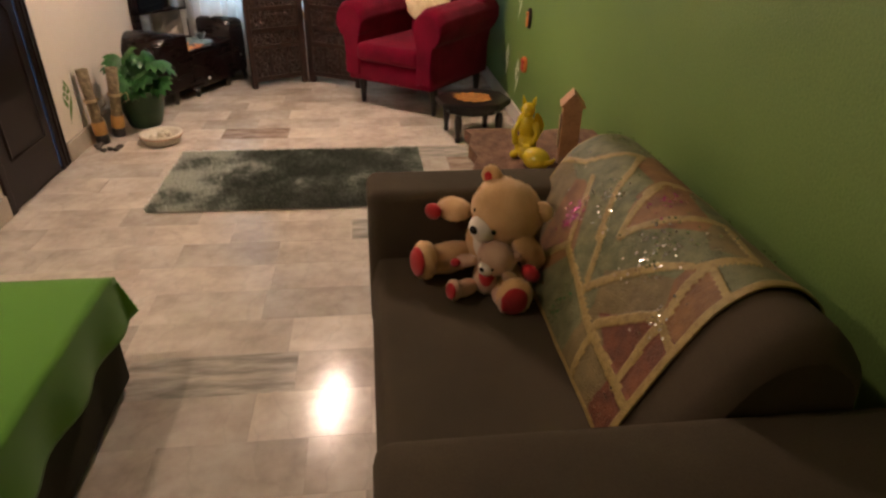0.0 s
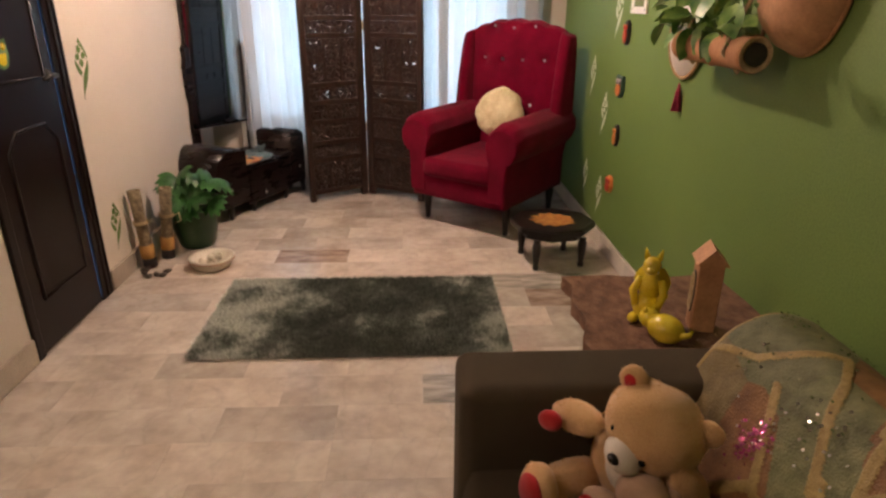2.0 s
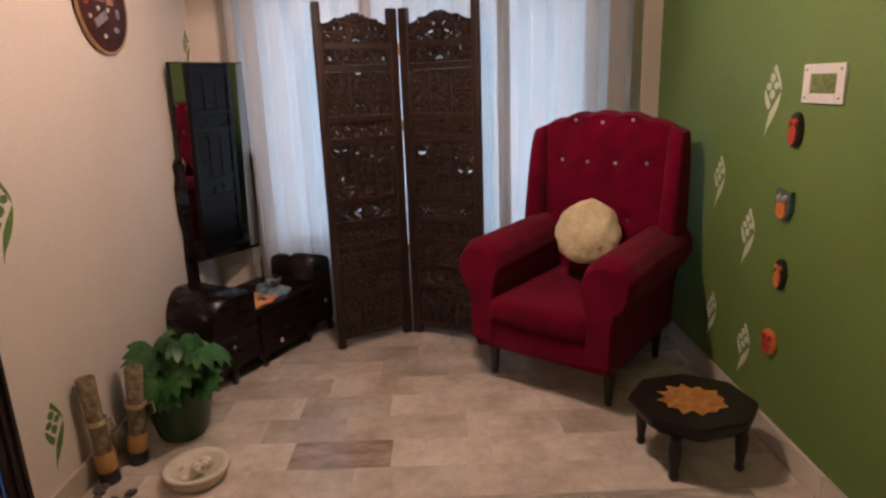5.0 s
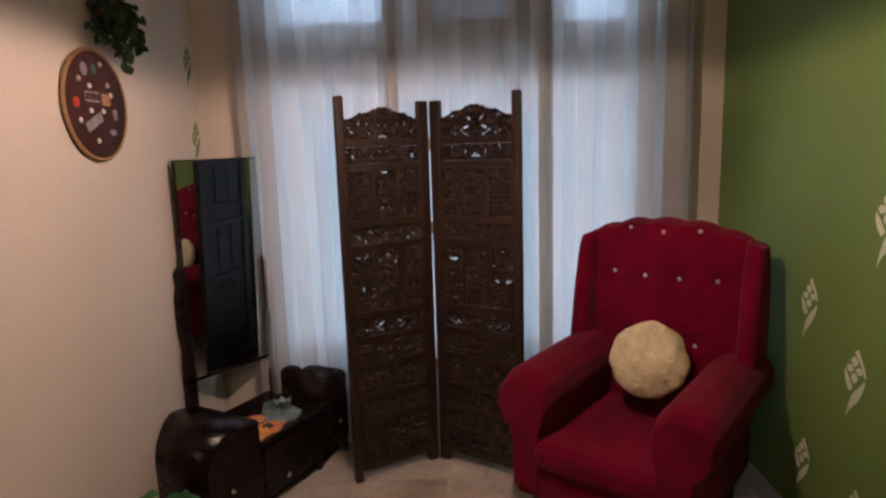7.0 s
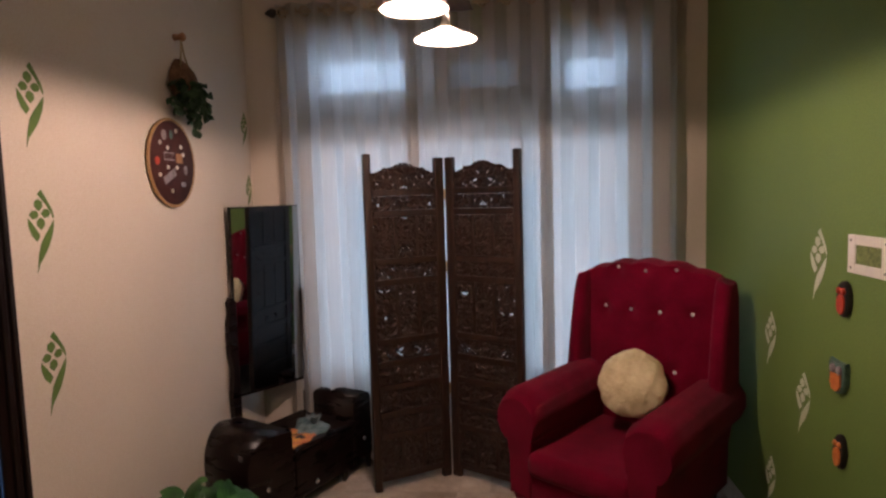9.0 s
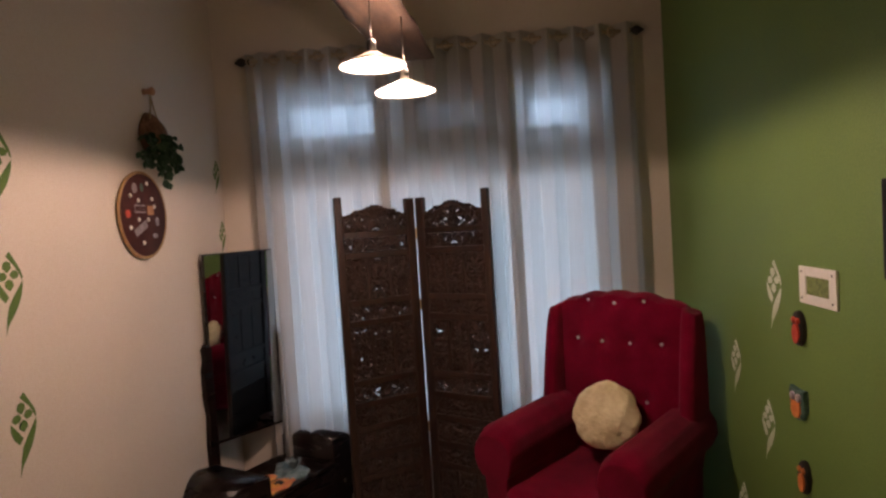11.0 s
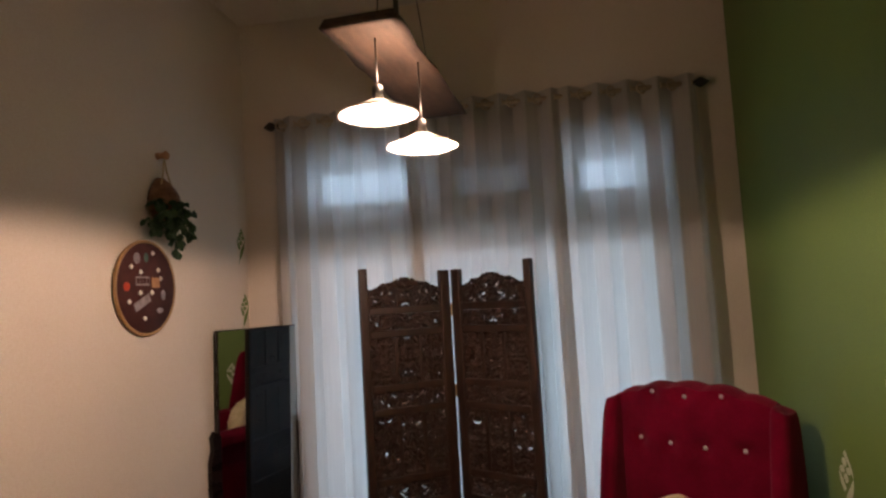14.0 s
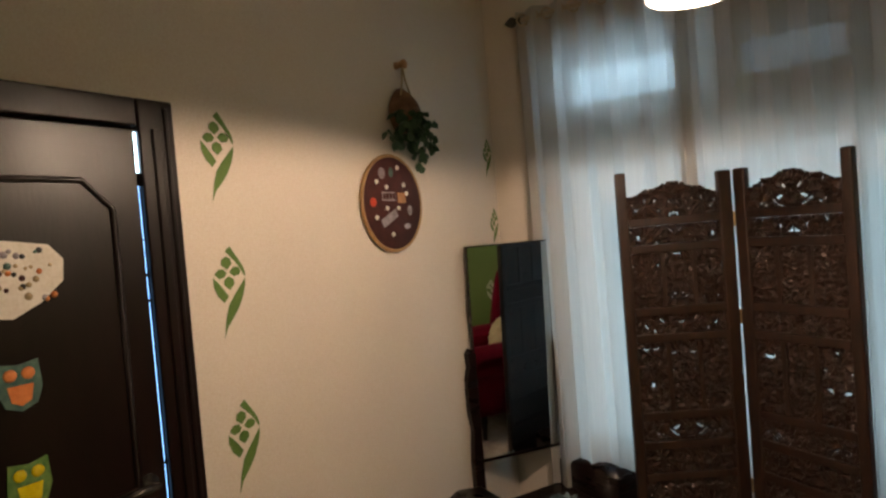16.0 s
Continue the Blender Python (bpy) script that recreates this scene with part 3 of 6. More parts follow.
# ---- folding screen ----
def fret(w, h, cell, seed, dense=0.0, scallop=False):
    """Fretted and carved relief panel in x (0..w), z (0..h); y is depth."""
    nx, nz = max(4, int(w / cell)), max(4, int(h / cell))
    bm = bmesh.new()

    def val(x, z):
        sx, sz = abs(x - w / 2), z
        p = Vector((sx * 44, sz * 44, seed * 3.1))
        p += Vector((noise.noise(p * 0.9), noise.noise(p * 0.9 + Vector((9, 4, 0))), 0)) * 0.8
        vine = 0.75 - 2.75 * abs(noise.noise(p))
        r, t = math.hypot(sx, (sz % 0.12) - 0.06), math.atan2((sz % 0.12) - 0.06, sx)
        rose = 0.75 * math.cos(6 * t) * (r < 0.042) + (0.5 if r < 0.010 else 0.0)
        return vine + max(0.0, rose) * (1 - r / 0.045) if r < 0.045 else vine

    front, back = {}, {}

    def vert(store, i, k, y):
        if (i, k) not in store:
            store[i, k] = bm.verts.new((w * i / nx, y, h * k / nz))
        return store[i, k]

    keep = set()
    for i in range(nx):
        for k in range(nz):
            x, z = w * (i + 0.5) / nx, h * (k + 0.5) / nz
            if scallop:
                u = abs(x / w - 0.5) * 2
                top = h * (0.66 + 0.34 * (1 - u ** 1.6)) - 0.011 * abs(math.cos(u * 7.85)) ** 0.6 * (u > 0.12)
                if z > top:
                    continue
                if z > top - 0.016 or z < 0.01:
                    keep.add((i, k))
                    continue
            edge = min(x, w - x, z, h - z) < 0.007
            if edge or val(x, z) > -0.36 - dense:
                keep.add((i, k))
    for i, k in keep:
        ids = ((i, k), (i + 1, k), (i + 1, k + 1), (i, k + 1))
        fv = [vert(front, a, b, -0.004 - 0.011 * max(-0.7, min(1, val(w * a / nx, h * b / nz)))) for a, b in ids]
        bv = [vert(back, a, b, 0.006) for a, b in ids]
        bm.faces.new(fv)
        bm.faces.new(bv[::-1])
        for s, (di, dk) in enumerate(((0, -1), (1, 0), (0, 1), (-1, 0))):
            if (i + di, k + dk) not in keep:
                bm.faces.new((fv[(s + 1) % 4], fv[s], bv[s], bv[(s + 1) % 4]))
    return bm


def shift(bm, x, y, z):
    bmesh.ops.translate(bm, vec=(x, y, z), verts=bm.verts)
    return bm


screen = thing("folding_screen", "carved dark sheesham folding screen, two leaves ajar", "folding screen", pose(0, 0, 0))
SCR_L, SCR_M, SCR_R, SCR_H = Vector((-1.855, 5.845, 0)), Vector((-1.452, 6.085, 0)), Vector((-1.040, 5.845, 0)), 1.82
for s, (a, b) in enumerate(((SCR_L, SCR_M + Vector((-0.010, 0, 0))), (SCR_M + Vector((0.010, 0, 0)), SCR_R))):
    d = b - a
    W = d.length
    leaf = new("screen_leaf")
    leaf.parent = screen
    leaf.matrix_basis = Matrix.Translation(a) @ Matrix.Rotation(math.atan2(d.y, d.x), 4, "Z")
    for px, hh in ((0.022, SCR_H) if s == 0 else (0.027, SCR_H - 0.02), (W - 0.027, SCR_H - 0.02) if s == 0 else (W - 0.022, SCR_H)):
        hw = 0.020 if (px < 0.1) == (s == 0) else 0.027
        part("post", box(px - hw, px + hw, -0.018, 0.018, 0.002, hh, 0.008, segs=3), CARVED, leaf)
    rails = [0.07, 0.30, 0.42, 0.57, 0.70, 0.82, 1.14, 1.25, 1.505, 1.615]
    for z in rails:
        part("rail", box(0.044, W - 0.044, -0.014, 0.014, z - 0.017, z + 0.017, 0.004), CARVED, leaf)
    iw = W - 0.088
    for k, (z0, z1) in enumerate(zip(rails, rails[1:])):
        h = z1 - z0 - 0.036
        dense = 1.4 if z1 < 0.8 else (0.64 if s else 0.54) if h < 0.15 else 0.82 if s else 0.70
        if h < 0.15:
            part("carved_panel", shift(fret(iw, h, 0.0052, k + 5 * s, dense), 0.044, 0, z0 + 0.018), CARVED, leaf)
        else:
            t = iw / 3
            for c in range(3):
                x0 = 0.044 + c * t
                l0, l1 = x0 + (0.0095 if c else 0), x0 + t - (0.0095 if c < 2 else 0)
                part("carved_panel", shift(fret(l1 - l0, h, 0.0052, k * 3 + c + 7 * s, dense), l0, 0.001 * (c % 2), z0 + 0.018), CARVED, leaf)
                if c:
                    part("stile", box(x0 - 0.0095, x0 + 0.0095, -0.013, 0.010, z0 + 0.018, z1 - 0.018, 0.003), CARVED, leaf)
    part("crest", shift(fret(iw, 0.150, 0.0046, 3 + s, 0.50, True), 0.044, 0, 1.622), CARVED, leaf)
for z in (0.5, 1.2, 1.6):
    part("hinge", box(SCR_M.x - 0.018, SCR_M.x + 0.018, SCR_M.y + 0.017, SCR_M.y + 0.026, z - 0.03, z + 0.03, 0.002), BRASS, screen, "small brass hinge")


# ---- curtains ----
def curtain(x0, x1, folds, seed):
    c = thing("curtain", "sheer cream eyelet curtain, drawn, daylight glowing through it", "curtain", group="curtains at the window")
    zt, zb, yc = 2.69, 0.05, 6.172
    rnd = random.Random(seed)
    ph = [rnd.uniform(-0.35, 0.35) for _ in range(folds * 2 + 3)]

    def f(u, v):
        z = zb + (zt - zb) * v
        s = u * folds * 2 * math.pi
        amp = 0.030 + 0.006 * (1 - v) * math.sin(3 * u * folds + seed)
        wob = ph[int(u * folds * 2)] * (1 - v) * 0.6 + 0.25 * (1 - v) * math.sin(11 * u + 3 * v + seed)
        x = x0 + (x1 - x0) * u + 0.010 * math.sin(2 * s) * (1 - 0.4 * v) + 0.012 * (1 - v) * math.sin(u * 17 + seed)
        return Vector((x, yc + amp * math.sin(s + wob), z))

    bm = bmesh.new()
    add_grid(bm, f, folds * 16, 26)
    part("cloth", bm, CURTAIN, c)
    bm = bmesh.new()
    for k, uu in enumerate((0.0, 1.0)):
        add_tube(bm, [f(uu, v / 20) for v in range(21)], 0.004, 6)
    part("hem", bm, CURTAIN, c)
    for i in range(folds * 2):
        u = (i + 0.5) / (folds * 2)
        p = f(u, (2.645 - zb) / (zt - zb))
        m = Matrix.Translation((p.x, 6.172, 2.645)) @ pose(0, 0, 0, 0, 90, 55 if i % 2 else -55)
        bm = bmesh.new()
        add_tube(bm, [m @ Vector((0.026 * math.cos(2 * math.pi * k / 18), 0.026 * math.sin(2 * math.pi * k / 18), 0)) for k in range(19)], 0.0055, 6)
        part("eyelet", bm, CHAMPAGNE, c, "dull champagne-coloured eyelet")


curtain(-2.385, -1.60, 6, 1)
curtain(-1.66, -0.86, 6, 2)
curtain(-0.92, -0.195, 5, 3)
rod = thing("curtain_rod", "bronze curtain rod with dark carved finials", "curtain rod")
part("pole", tube([(-2.36, 6.172, 2.645), (-0.215, 6.172, 2.645)], 0.0125, 12), CHAMPAGNE, rod)
for x, s in ((-2.36, -1), (-0.215, 1)):
    part("finial", lathe([(0.012, 0), (0.018, 0.008), (0.011, 0.018), (0.024, 0.038), (0.027, 0.05), (0.018, 0.068), (0.006, 0.085), (0.001, 0.09)], 12, Matrix.Translation((x, 6.172, 2.645)) @ pose(0, 0, 0, 0, 90 * s, 0)), DARKPAINT, rod, "dark turned finial", True)
for x in (-2.33, -1.3, -0.25):
    part("bracket", box(x - 0.008, x + 0.008, 6.186, YB, 2.615, 2.642, 0.003), BRASS, rod)


# ---- armchair ----
ANG = -38.5
chair = thing("armchair", "crimson velvet wing armchair with buttoned back and crystal buttons", "armchair", pose(-0.460, 5.722, 0, 0, 0, ANG))


def back_top(x):
    return 1.165 + 0.065 * (1 - (abs(x) / 0.33) ** 2.4) + 0.013 * abs(math.cos(x / 0.146 * math.pi))


BUTTONS = [(x, 1.205) for x in (-0.146, 0, 0.146)] + [(x, 1.0) for x in (-0.22, -0.073, 0.073, 0.22)] + [(x, 0.735) for x in (-0.146, 0, 0.146)]


def back_face(u, v):
    x = -0.33 + 0.66 * u
    z = 0.42 + (back_top(x) - 0.42) * v
    y = 0.10 - 0.12 * math.cos((u - 0.5) * 1.9) + 0.035 * (z - 0.8)
    for bx, bz in BUTTONS:
        d2 = ((x - bx) ** 2 + (z - bz) ** 2) / 0.0011
        y += 0.022 * math.exp(-d2)
    return Vector((x, y, z))


bm = bmesh.new()
add_grid(bm, back_face, 60, 60)
add_grid(bm, lambda u, v: Vector((back_face(u, 1).x, back_face(u, 1).y * (1 - v) + 0.155 * v, back_face(u, 1).z + 0.022 * math.sin(math.pi * v) - 0.01 * v)), 60, 6)
add_grid(bm, lambda u, v: Vector((-0.33 + 0.66 * u, 0.155, 0.2 + (back_face(u, 1).z - 0.21) * (1 - v))), 60, 6)
part("backrest", bm, RED, chair, "deep-buttoned crimson velvet back")
for bx, bz in BUTTONS:
    p = min((back_face(i / 80, j / 80) for i in range(81) for j in range(0, 81, 2)), key=lambda q: (q.x - bx) ** 2 + (q.z - bz) ** 2)
    bm = bmesh.new()
    add_ell(bm, (p.x, p.y - 0.006, p.z), (0.0095, 0.007, 0.0095), seg=10)
    part("button", bm, CRYSTAL, chair, "sparkling crystal button")
for s in (-1, 1):
    def wing(u, v, s=s):
        z = 0.56 + (1.185 - 0.56) * math.sin(u * math.pi / 2) ** 0.9
        cap = math.cos(u * math.pi / 2) ** 0.22 if u < 1 else 0.0
        front = 0.0 - 0.11 * (1 - u) ** 1.5
        a = math.pi * 2 * v
        ca, sa = math.copysign(abs(math.cos(a)) ** 0.7, math.cos(a)), math.copysign(abs(math.sin(a)) ** 0.7, math.sin(a))
        k = 0.25 + 0.75 * cap
        yy = 0.152 + (front - 0.152) * (0.5 - 0.5 * ca * k)
        return Vector((s * (0.362 + 0.046 * sa * k - 0.008 * u * u), yy, z - 0.025 * u ** 3 * (0.5 + 0.5 * sa)))
    bm = bmesh.new()
    rows = add_grid(bm, lambda u, v: wing(v, u), 24, 26, closed_u=True)
    bm.faces.new(rows[-1])
    bm.faces.new(rows[0][::-1])
    bmesh.ops.recalc_face_normals(bm, faces=bm.faces)
    part("wing", bm, RED, chair)
    bm = bmesh.new()
    prof = [(-0.055, 0.20), (0.065, 0.20), (0.068, 0.40), (0.084, 0.49), (0.122, 0.535), (0.146, 0.590), (0.142, 0.650), (0.108, 0.702), (0.048, 0.728), (-0.022, 0.716), (-0.072, 0.672), (-0.088, 0.61), (-0.074, 0.55), (-0.058, 0.48)]

    def arm(u, v, s=s):
        k = u * len(prof)
        i, fr = int(k) % len(prof), k - int(k)
        a, b = prof[i], prof[(i + 1) % len(prof)]
        x, z = a[0] + (b[0] - a[0]) * fr, a[1] + (b[1] - a[1]) * fr
        y = 0.12 - 0.76 * v
        sh = 1 - 0.13 * max(0, (v - 0.86) / 0.14) ** 2.5
        return Vector((s * (0.288 + x * sh), y, 0.43 + (z - 0.43) * sh - (0.0 if z < 0.5 else 0.02 * v)))
    rows = add_grid(bm, arm, 56, 28, closed_u=True)
    bm.faces.new(rows[-1])
    bm.faces.new(rows[0][::-1])
    bmesh.ops.recalc_face_normals(bm, faces=bm.faces)
    part("armrest", bm, RED, chair, "rolled velvet armrest")
bm = bmesh.new()
add_box(bm, -0.255, 0.255, -0.655, 0.06, 0.32, 0.445, 0.045, segs=4)
part("seat_cushion", bm, RED, chair, smooth=True)
part("seat_base", box(-0.345, 0.345, -0.625, 0.12, 0.185, 0.325, 0.02), RED, chair)
for lx, ly in ((-0.30, -0.515), (0.30, -0.515), (-0.29, 0.09), (0.29, 0.09)):
    part("leg", lathe([(0.014, 0), (0.017, 0.01), (0.022, 0.09), (0.028, 0.15), (0.024, 0.17), (0.030, 0.195)], 14, Matrix.Translation((lx, ly, 0))), BLACKLEG, chair, smooth=True)

bm = bmesh.new()
add_ell(bm, (0, 0, 0), (0.158, 0.075, 0.158), None, 0, 48, 0.10)
for v in bm.verts:
    a = math.atan2(v.co.z, v.co.x)
    v.co.y += 0.007 * math.sin(a * 17 + 3 * noise.noise(v.co * 9)) * min(1, math.hypot(v.co.x, v.co.z) / 0.1)
pill = part("round_cushion", bm, CUSHION)
pill.matrix_basis = pose(-0.552, 5.575, 0, 0, 0, ANG) @ pose(0, 0, 0.690, -24, 12, 8)
tagged(pill, "round cream crinkled satin cushion resting on the armchair", "cushion")


# ---- dressing table ----
UA = math.degrees(math.atan2(0.892, 0.452))
DR = pose(-2.154, 5.733, 0, 0, 0, UA)   # local x along the front, y into the corner
dresser = thing("dressing_table", "dark mahogany dressing table with rounded side cabinets", "dressing table", DR)
for s, (x0, x1) in enumerate(((-0.435, -0.135), (0.33, 0.54))):
    bm = bmesh.new()

    def side(u, v, x0=x0, x1=x1, s=s):
        w = x1 - x0
        zt = 0.465 if s == 0 else 0.485
        k = [(w, 0.09), (w, zt - 0.02)] + [(0.15 - 0.15 * math.sin(a * math.pi / 16), zt - 0.15 + 0.15 * math.cos(a * math.pi / 16)) for a in range(9)] + [(0, 0.09)]
        a = k[round(u * (len(k) - 1))]
        x = x0 + a[0] if s == 0 else x1 - a[0]
        return Vector((x, -0.004 + 0.404 * v, a[1]))
    rows = add_grid(bm, side, 11, 1)
    for row in rows:
        bm.faces.new(row)
    lo = [rows[0][0], rows[1][0], rows[1][-1], rows[0][-1]]
    bm.faces.new(lo)
    bmesh.ops.recalc_face_normals(bm, faces=bm.faces)
    bmesh.ops.bevel(bm, geom=[e for e in bm.edges if e.is_boundary is False and len(e.link_faces) == 2 and e.calc_face_angle(0) > 1.0], offset=0.008, segments=2, affect="EDGES")
    cab = part("side_cabinet", bm, DRESSER, dresser)
    part("knob", lathe([(0.004, 0), (0.005, 0.008), (0.012, 0.014), (0.012, 0.020), (0.004, 0.025)], 12, Matrix.Translation(((x0 + x1) / 2 - 0.04, -0.004, 0.215)) @ pose(0, 0, 0, 90, 0, 0)), CHROME, cab, "small chrome knob", True)
part("centre_top", box(-0.134, 0.329, -0.012, 0.40, 0.315, 0.338, 0.006), DRESSER, dresser)
part("centre_carcass", box(-0.134, 0.329, 0.012, 0.40, 0.06, 0.315), DRESSER, dresser)
drw = part("drawer", box(-0.125, 0.32, -0.006, 0.0125, 0.075, 0.305, 0.005), DRESSER, dresser)
part("knob", lathe([(0.005, 0), (0.006, 0.008), (0.014, 0.016), (0.014, 0.022), (0.004, 0.028)], 12, Matrix.Translation((0.0, -0.006, 0.125)) @ pose(0, 0, 0, 90, 0, 0)), CHROME, drw, "small chrome knob", True)
for lx, ly in ((-0.30, 0.03), (-0.30, 0.37), (0.49, 0.03), (0.49, 0.37), (-0.08, 0.03), (0.27, 0.03)):
    part("foot", lathe([(0.014, 0), (0.022, 0.05), (0.026, 0.092)], 10, Matrix.Translation((lx, ly, 0))), BLACKLEG, dresser, smooth=True)
for x0, x1, yp in ((-0.150, -0.100, 0.445), (0.352, 0.320, 0.352)):
    bm = bmesh.new()
    q = 1 if x1 > x0 else -1
    out = [(x0, 0.338), (x1, 0.338), (x1, 1.06), ((x0 + x1) / 2, 1.085), (x0 + q * 0.006, 1.06), (x0 + q * 0.012, 1.0), (x0 - q * 0.004, 0.94), (x0 - q * 0.006, 0.80), (x0 + q * 0.010, 0.70), (x0 - q * 0.002, 0.55)]
    add_plate(bm, out, 0, 0.035, Matrix.Translation((0, yp, 0)) @ pose(0, 0, 0, 90, 0, 0))
    bmesh.ops.recalc_face_normals(bm, faces=bm.faces)
    part("mirror_post", bm, DRESSER, dresser)
mir = new("mirror")
mir.parent = dresser
mir.matrix_basis = pose(0.1175, 0.425, 0, 1.5, 0, -9.5)
bm = bmesh.new()
for a in ((-0.217, -0.212, 0.53, 1.565), (0.212, 0.217, 0.53, 1.565), (-0.212, 0.212, 0.53, 0.545), (-0.212, 0.212, 1.560, 1.565)):
    add_box(bm, a[0], a[1], -0.008, 0.016, a[2], a[3], 0.001)
part("mirror_frame", bm, DRESSER, mir)
part("mirror_glass", box(-0.2115, 0.2115, -0.006, 0.0, 0.5455, 1.5595), MIRROR, mir, "dark reflecting mirror glass")
part("mirror_back", box(-0.2115, 0.2115, 0.001, 0.012, 0.5455, 1.5595), DRESSER, mir)
# folded print cloth on the dresser
bm = bmesh.new()


def clothf(u, v):
    x, y = -0.128 + 0.32 * u + 0.03 * v, 0.0 + (0.215 + 0.03 * math.sin(u * 9)) * v + 0.035 * u + 0.012 * math.sin(u * 14) * (1 - v)
    return Vector((x, y, 0.345 + 0.012 * noise.noise(Vector((u * 4, v * 4, 1))) + 0.010 * (u > 0.55) * math.sin(v * 3)))


add_grid(bm, clothf, 20, 14)
for f in bm.faces:
    c = f.calc_center_median()
    f.material_index = 2 if math.hypot(c.x + 0.01, c.y - 0.075) < 0.022 else 1 if c.x > 0.045 + 0.02 * math.sin(c.y * 40) else 0
cl = part("scarf", bm, [surf("orange_print", (0.58, 0.13, 0.07), (0.72, 0.34, 0.07), 12, 0.6), surf("blue_grey_print", (0.06, 0.12, 0.13), (0.22, 0.28, 0.29), 30, 0.6), DARKPAINT])
cl.modifiers.new("thick", "SOLIDIFY").thickness = 0.006
cl.matrix_basis = DR
tagged(cl, "orange and grey-blue printed scarf lying on the dressing table", "scarf")
bm = bmesh.new()
for k in range(7):
    leaf_blade(bm, Matrix.Translation((0.145, 0.12, 0.350)) @ pose(0, 0, 0, 0, -50 - 4 * k, k * 52), 0.080, 0.040, 0, 0.2, 3)
bw = part("ribbon_bow", bm, surf("grey_blue_ribbon", (0.12, 0.17, 0.19), (0.25, 0.30, 0.32), 30, 0.5))
bw.matrix_basis = DR
tagged(bw, "stiff grey-blue ribbon bow on the scarf", "ribbon")


# ---- chandelier ----
ch = thing("plank_chandelier", "hanging wooden plank light with two glowing saucer-shade lamps", "pendant lamp")
bm = bmesh.new()
add_grid(bm, lambda u, v: Vector(((u - 0.5) * (0.215 + 0.018 * noise.noise(Vector((v * 7, 3, 0)))) + 0.010 * noise.noise(Vector((v * 5, 1, 0))), (v - 0.5) * 0.92, -0.014)), 6, 40, flip=True)
add_grid(bm, lambda u, v: Vector(((u - 0.5) * (0.190 + 0.018 * noise.noise(Vector((v * 7, 3, 0)))) + 0.010 * noise.noise(Vector((v * 5, 1, 0))), (v - 0.5) * 0.90, 0.014)), 6, 40)
bmesh.ops.bridge_loops(bm, edges=[e for e in bm.edges if e.is_boundary])
bmesh.ops.recalc_face_normals(bm, faces=bm.faces)
plk = part("plank", bm, PLANKWOOD, ch, "dark live-edge wooden slab")
plk.matrix_basis = pose(-1.385, 4.97, 2.40, 0, 0, -4)
part("rod", tube([(-1.365, 4.75, 2.414), (-1.365, 4.75, 3.23)], 0.008, 8), STEEL, ch)
part("joint", lathe([(0.006, 2.78), (0.016, 2.79), (0.018, 2.815), (0.012, 2.84), (0.006, 2.845)], 12, Matrix.Translation((-1.365, 4.75, 0))), STEEL, ch, smooth=True)
part("canopy", lathe([(0.012, 3.12), (0.022, 3.14), (0.022, 3.17), (0.045, 3.20), (0.055, 3.245), (0.055, ZC)], 16, Matrix.Translation((-1.365, 4.75, 0))), STEEL, ch, smooth=True)
for yy in (4.52, 5.36):
    part("wire", tube([(-1.365, 4.75, 3.12), (-1.365, yy, 2.414)], 0.0018, 5), STEEL, ch)


def lamp_head(parent, lx, ly, lz, top):
    part("socket", lathe([(0.016, lz + 0.041), (0.016, lz + 0.075), (0.006, lz + 0.085)], 12, Matrix.Translation((lx, ly, 0))), STEEL, parent, "dark lamp socket", True)
    part("cord", tube([(lx, ly, lz + 0.085), (lx, ly, top)], 0.003, 6), STEEL, parent)
    sh = part("shade", lathe([(0.108, lz - 0.003), (0.107, lz + 0.001), (0.082, lz + 0.012), (0.050, lz + 0.026), (0.026, lz + 0.038), (0.010, lz + 0.042), (0.008, lz + 0.038), (0.024, lz + 0.034), (0.048, lz + 0.022), (0.080, lz + 0.008), (0.105, lz - 0.001), (0.108, lz - 0.003)], 36, Matrix.Translation((lx, ly, 0)), False), OPAL, parent, "frosted opal glass saucer shade", True)
    bm = bmesh.new()
    add_ell(bm, (lx, ly, lz + 0.017), (0.026, 0.026, 0.014), seg=16)
    bl = part("bulb", bm, BULB, parent, "glowing bulb")
    bl.visible_shadow = False


for spot in LAMPS:
    lamp_head(ch, *spot, 2.386)


# Invented pendant body for the unseen light at the left.
pend = thing("unseen_pendant", "unseen lit saucer pendant, added as the source of light from the left", "pendant lamp")
lamp_head(pend, *UNSEEN_LAMP, ZC - 0.02)
part("canopy", lathe([(0.04, ZC - 0.03), (0.045, ZC - 0.001)], 16, Matrix.Translation((UNSEEN_LAMP[0], UNSEEN_LAMP[1], 0))), STEEL, pend)


# ---- sofa ----
sofa = thing("sofa", "low brown woven two-seat sofa against the green wall", "sofa")
SX, SY0, SY1 = -1.0, 1.50, 2.905
part("base", box(SX + 0.02, -0.10, SY0 + 0.02, SY1 - 0.02, 0.035, 0.17, 0.015), SOFA, sofa)
bm = bmesh.new()


def seatf(u, v):
    x, y = SX + (0.56) * u, SY0 + 0.22 + (SY1 - SY0 - 0.42) * v
    e = min(u / 0.06, 1)
    return Vector((x, y, 0.20 + 0.10 * math.sin(e * math.pi / 2) + 0.006 * noise.noise(Vector((u * 3, v * 4, 0))) - 0.012 * math.sin(math.pi * v) * u))


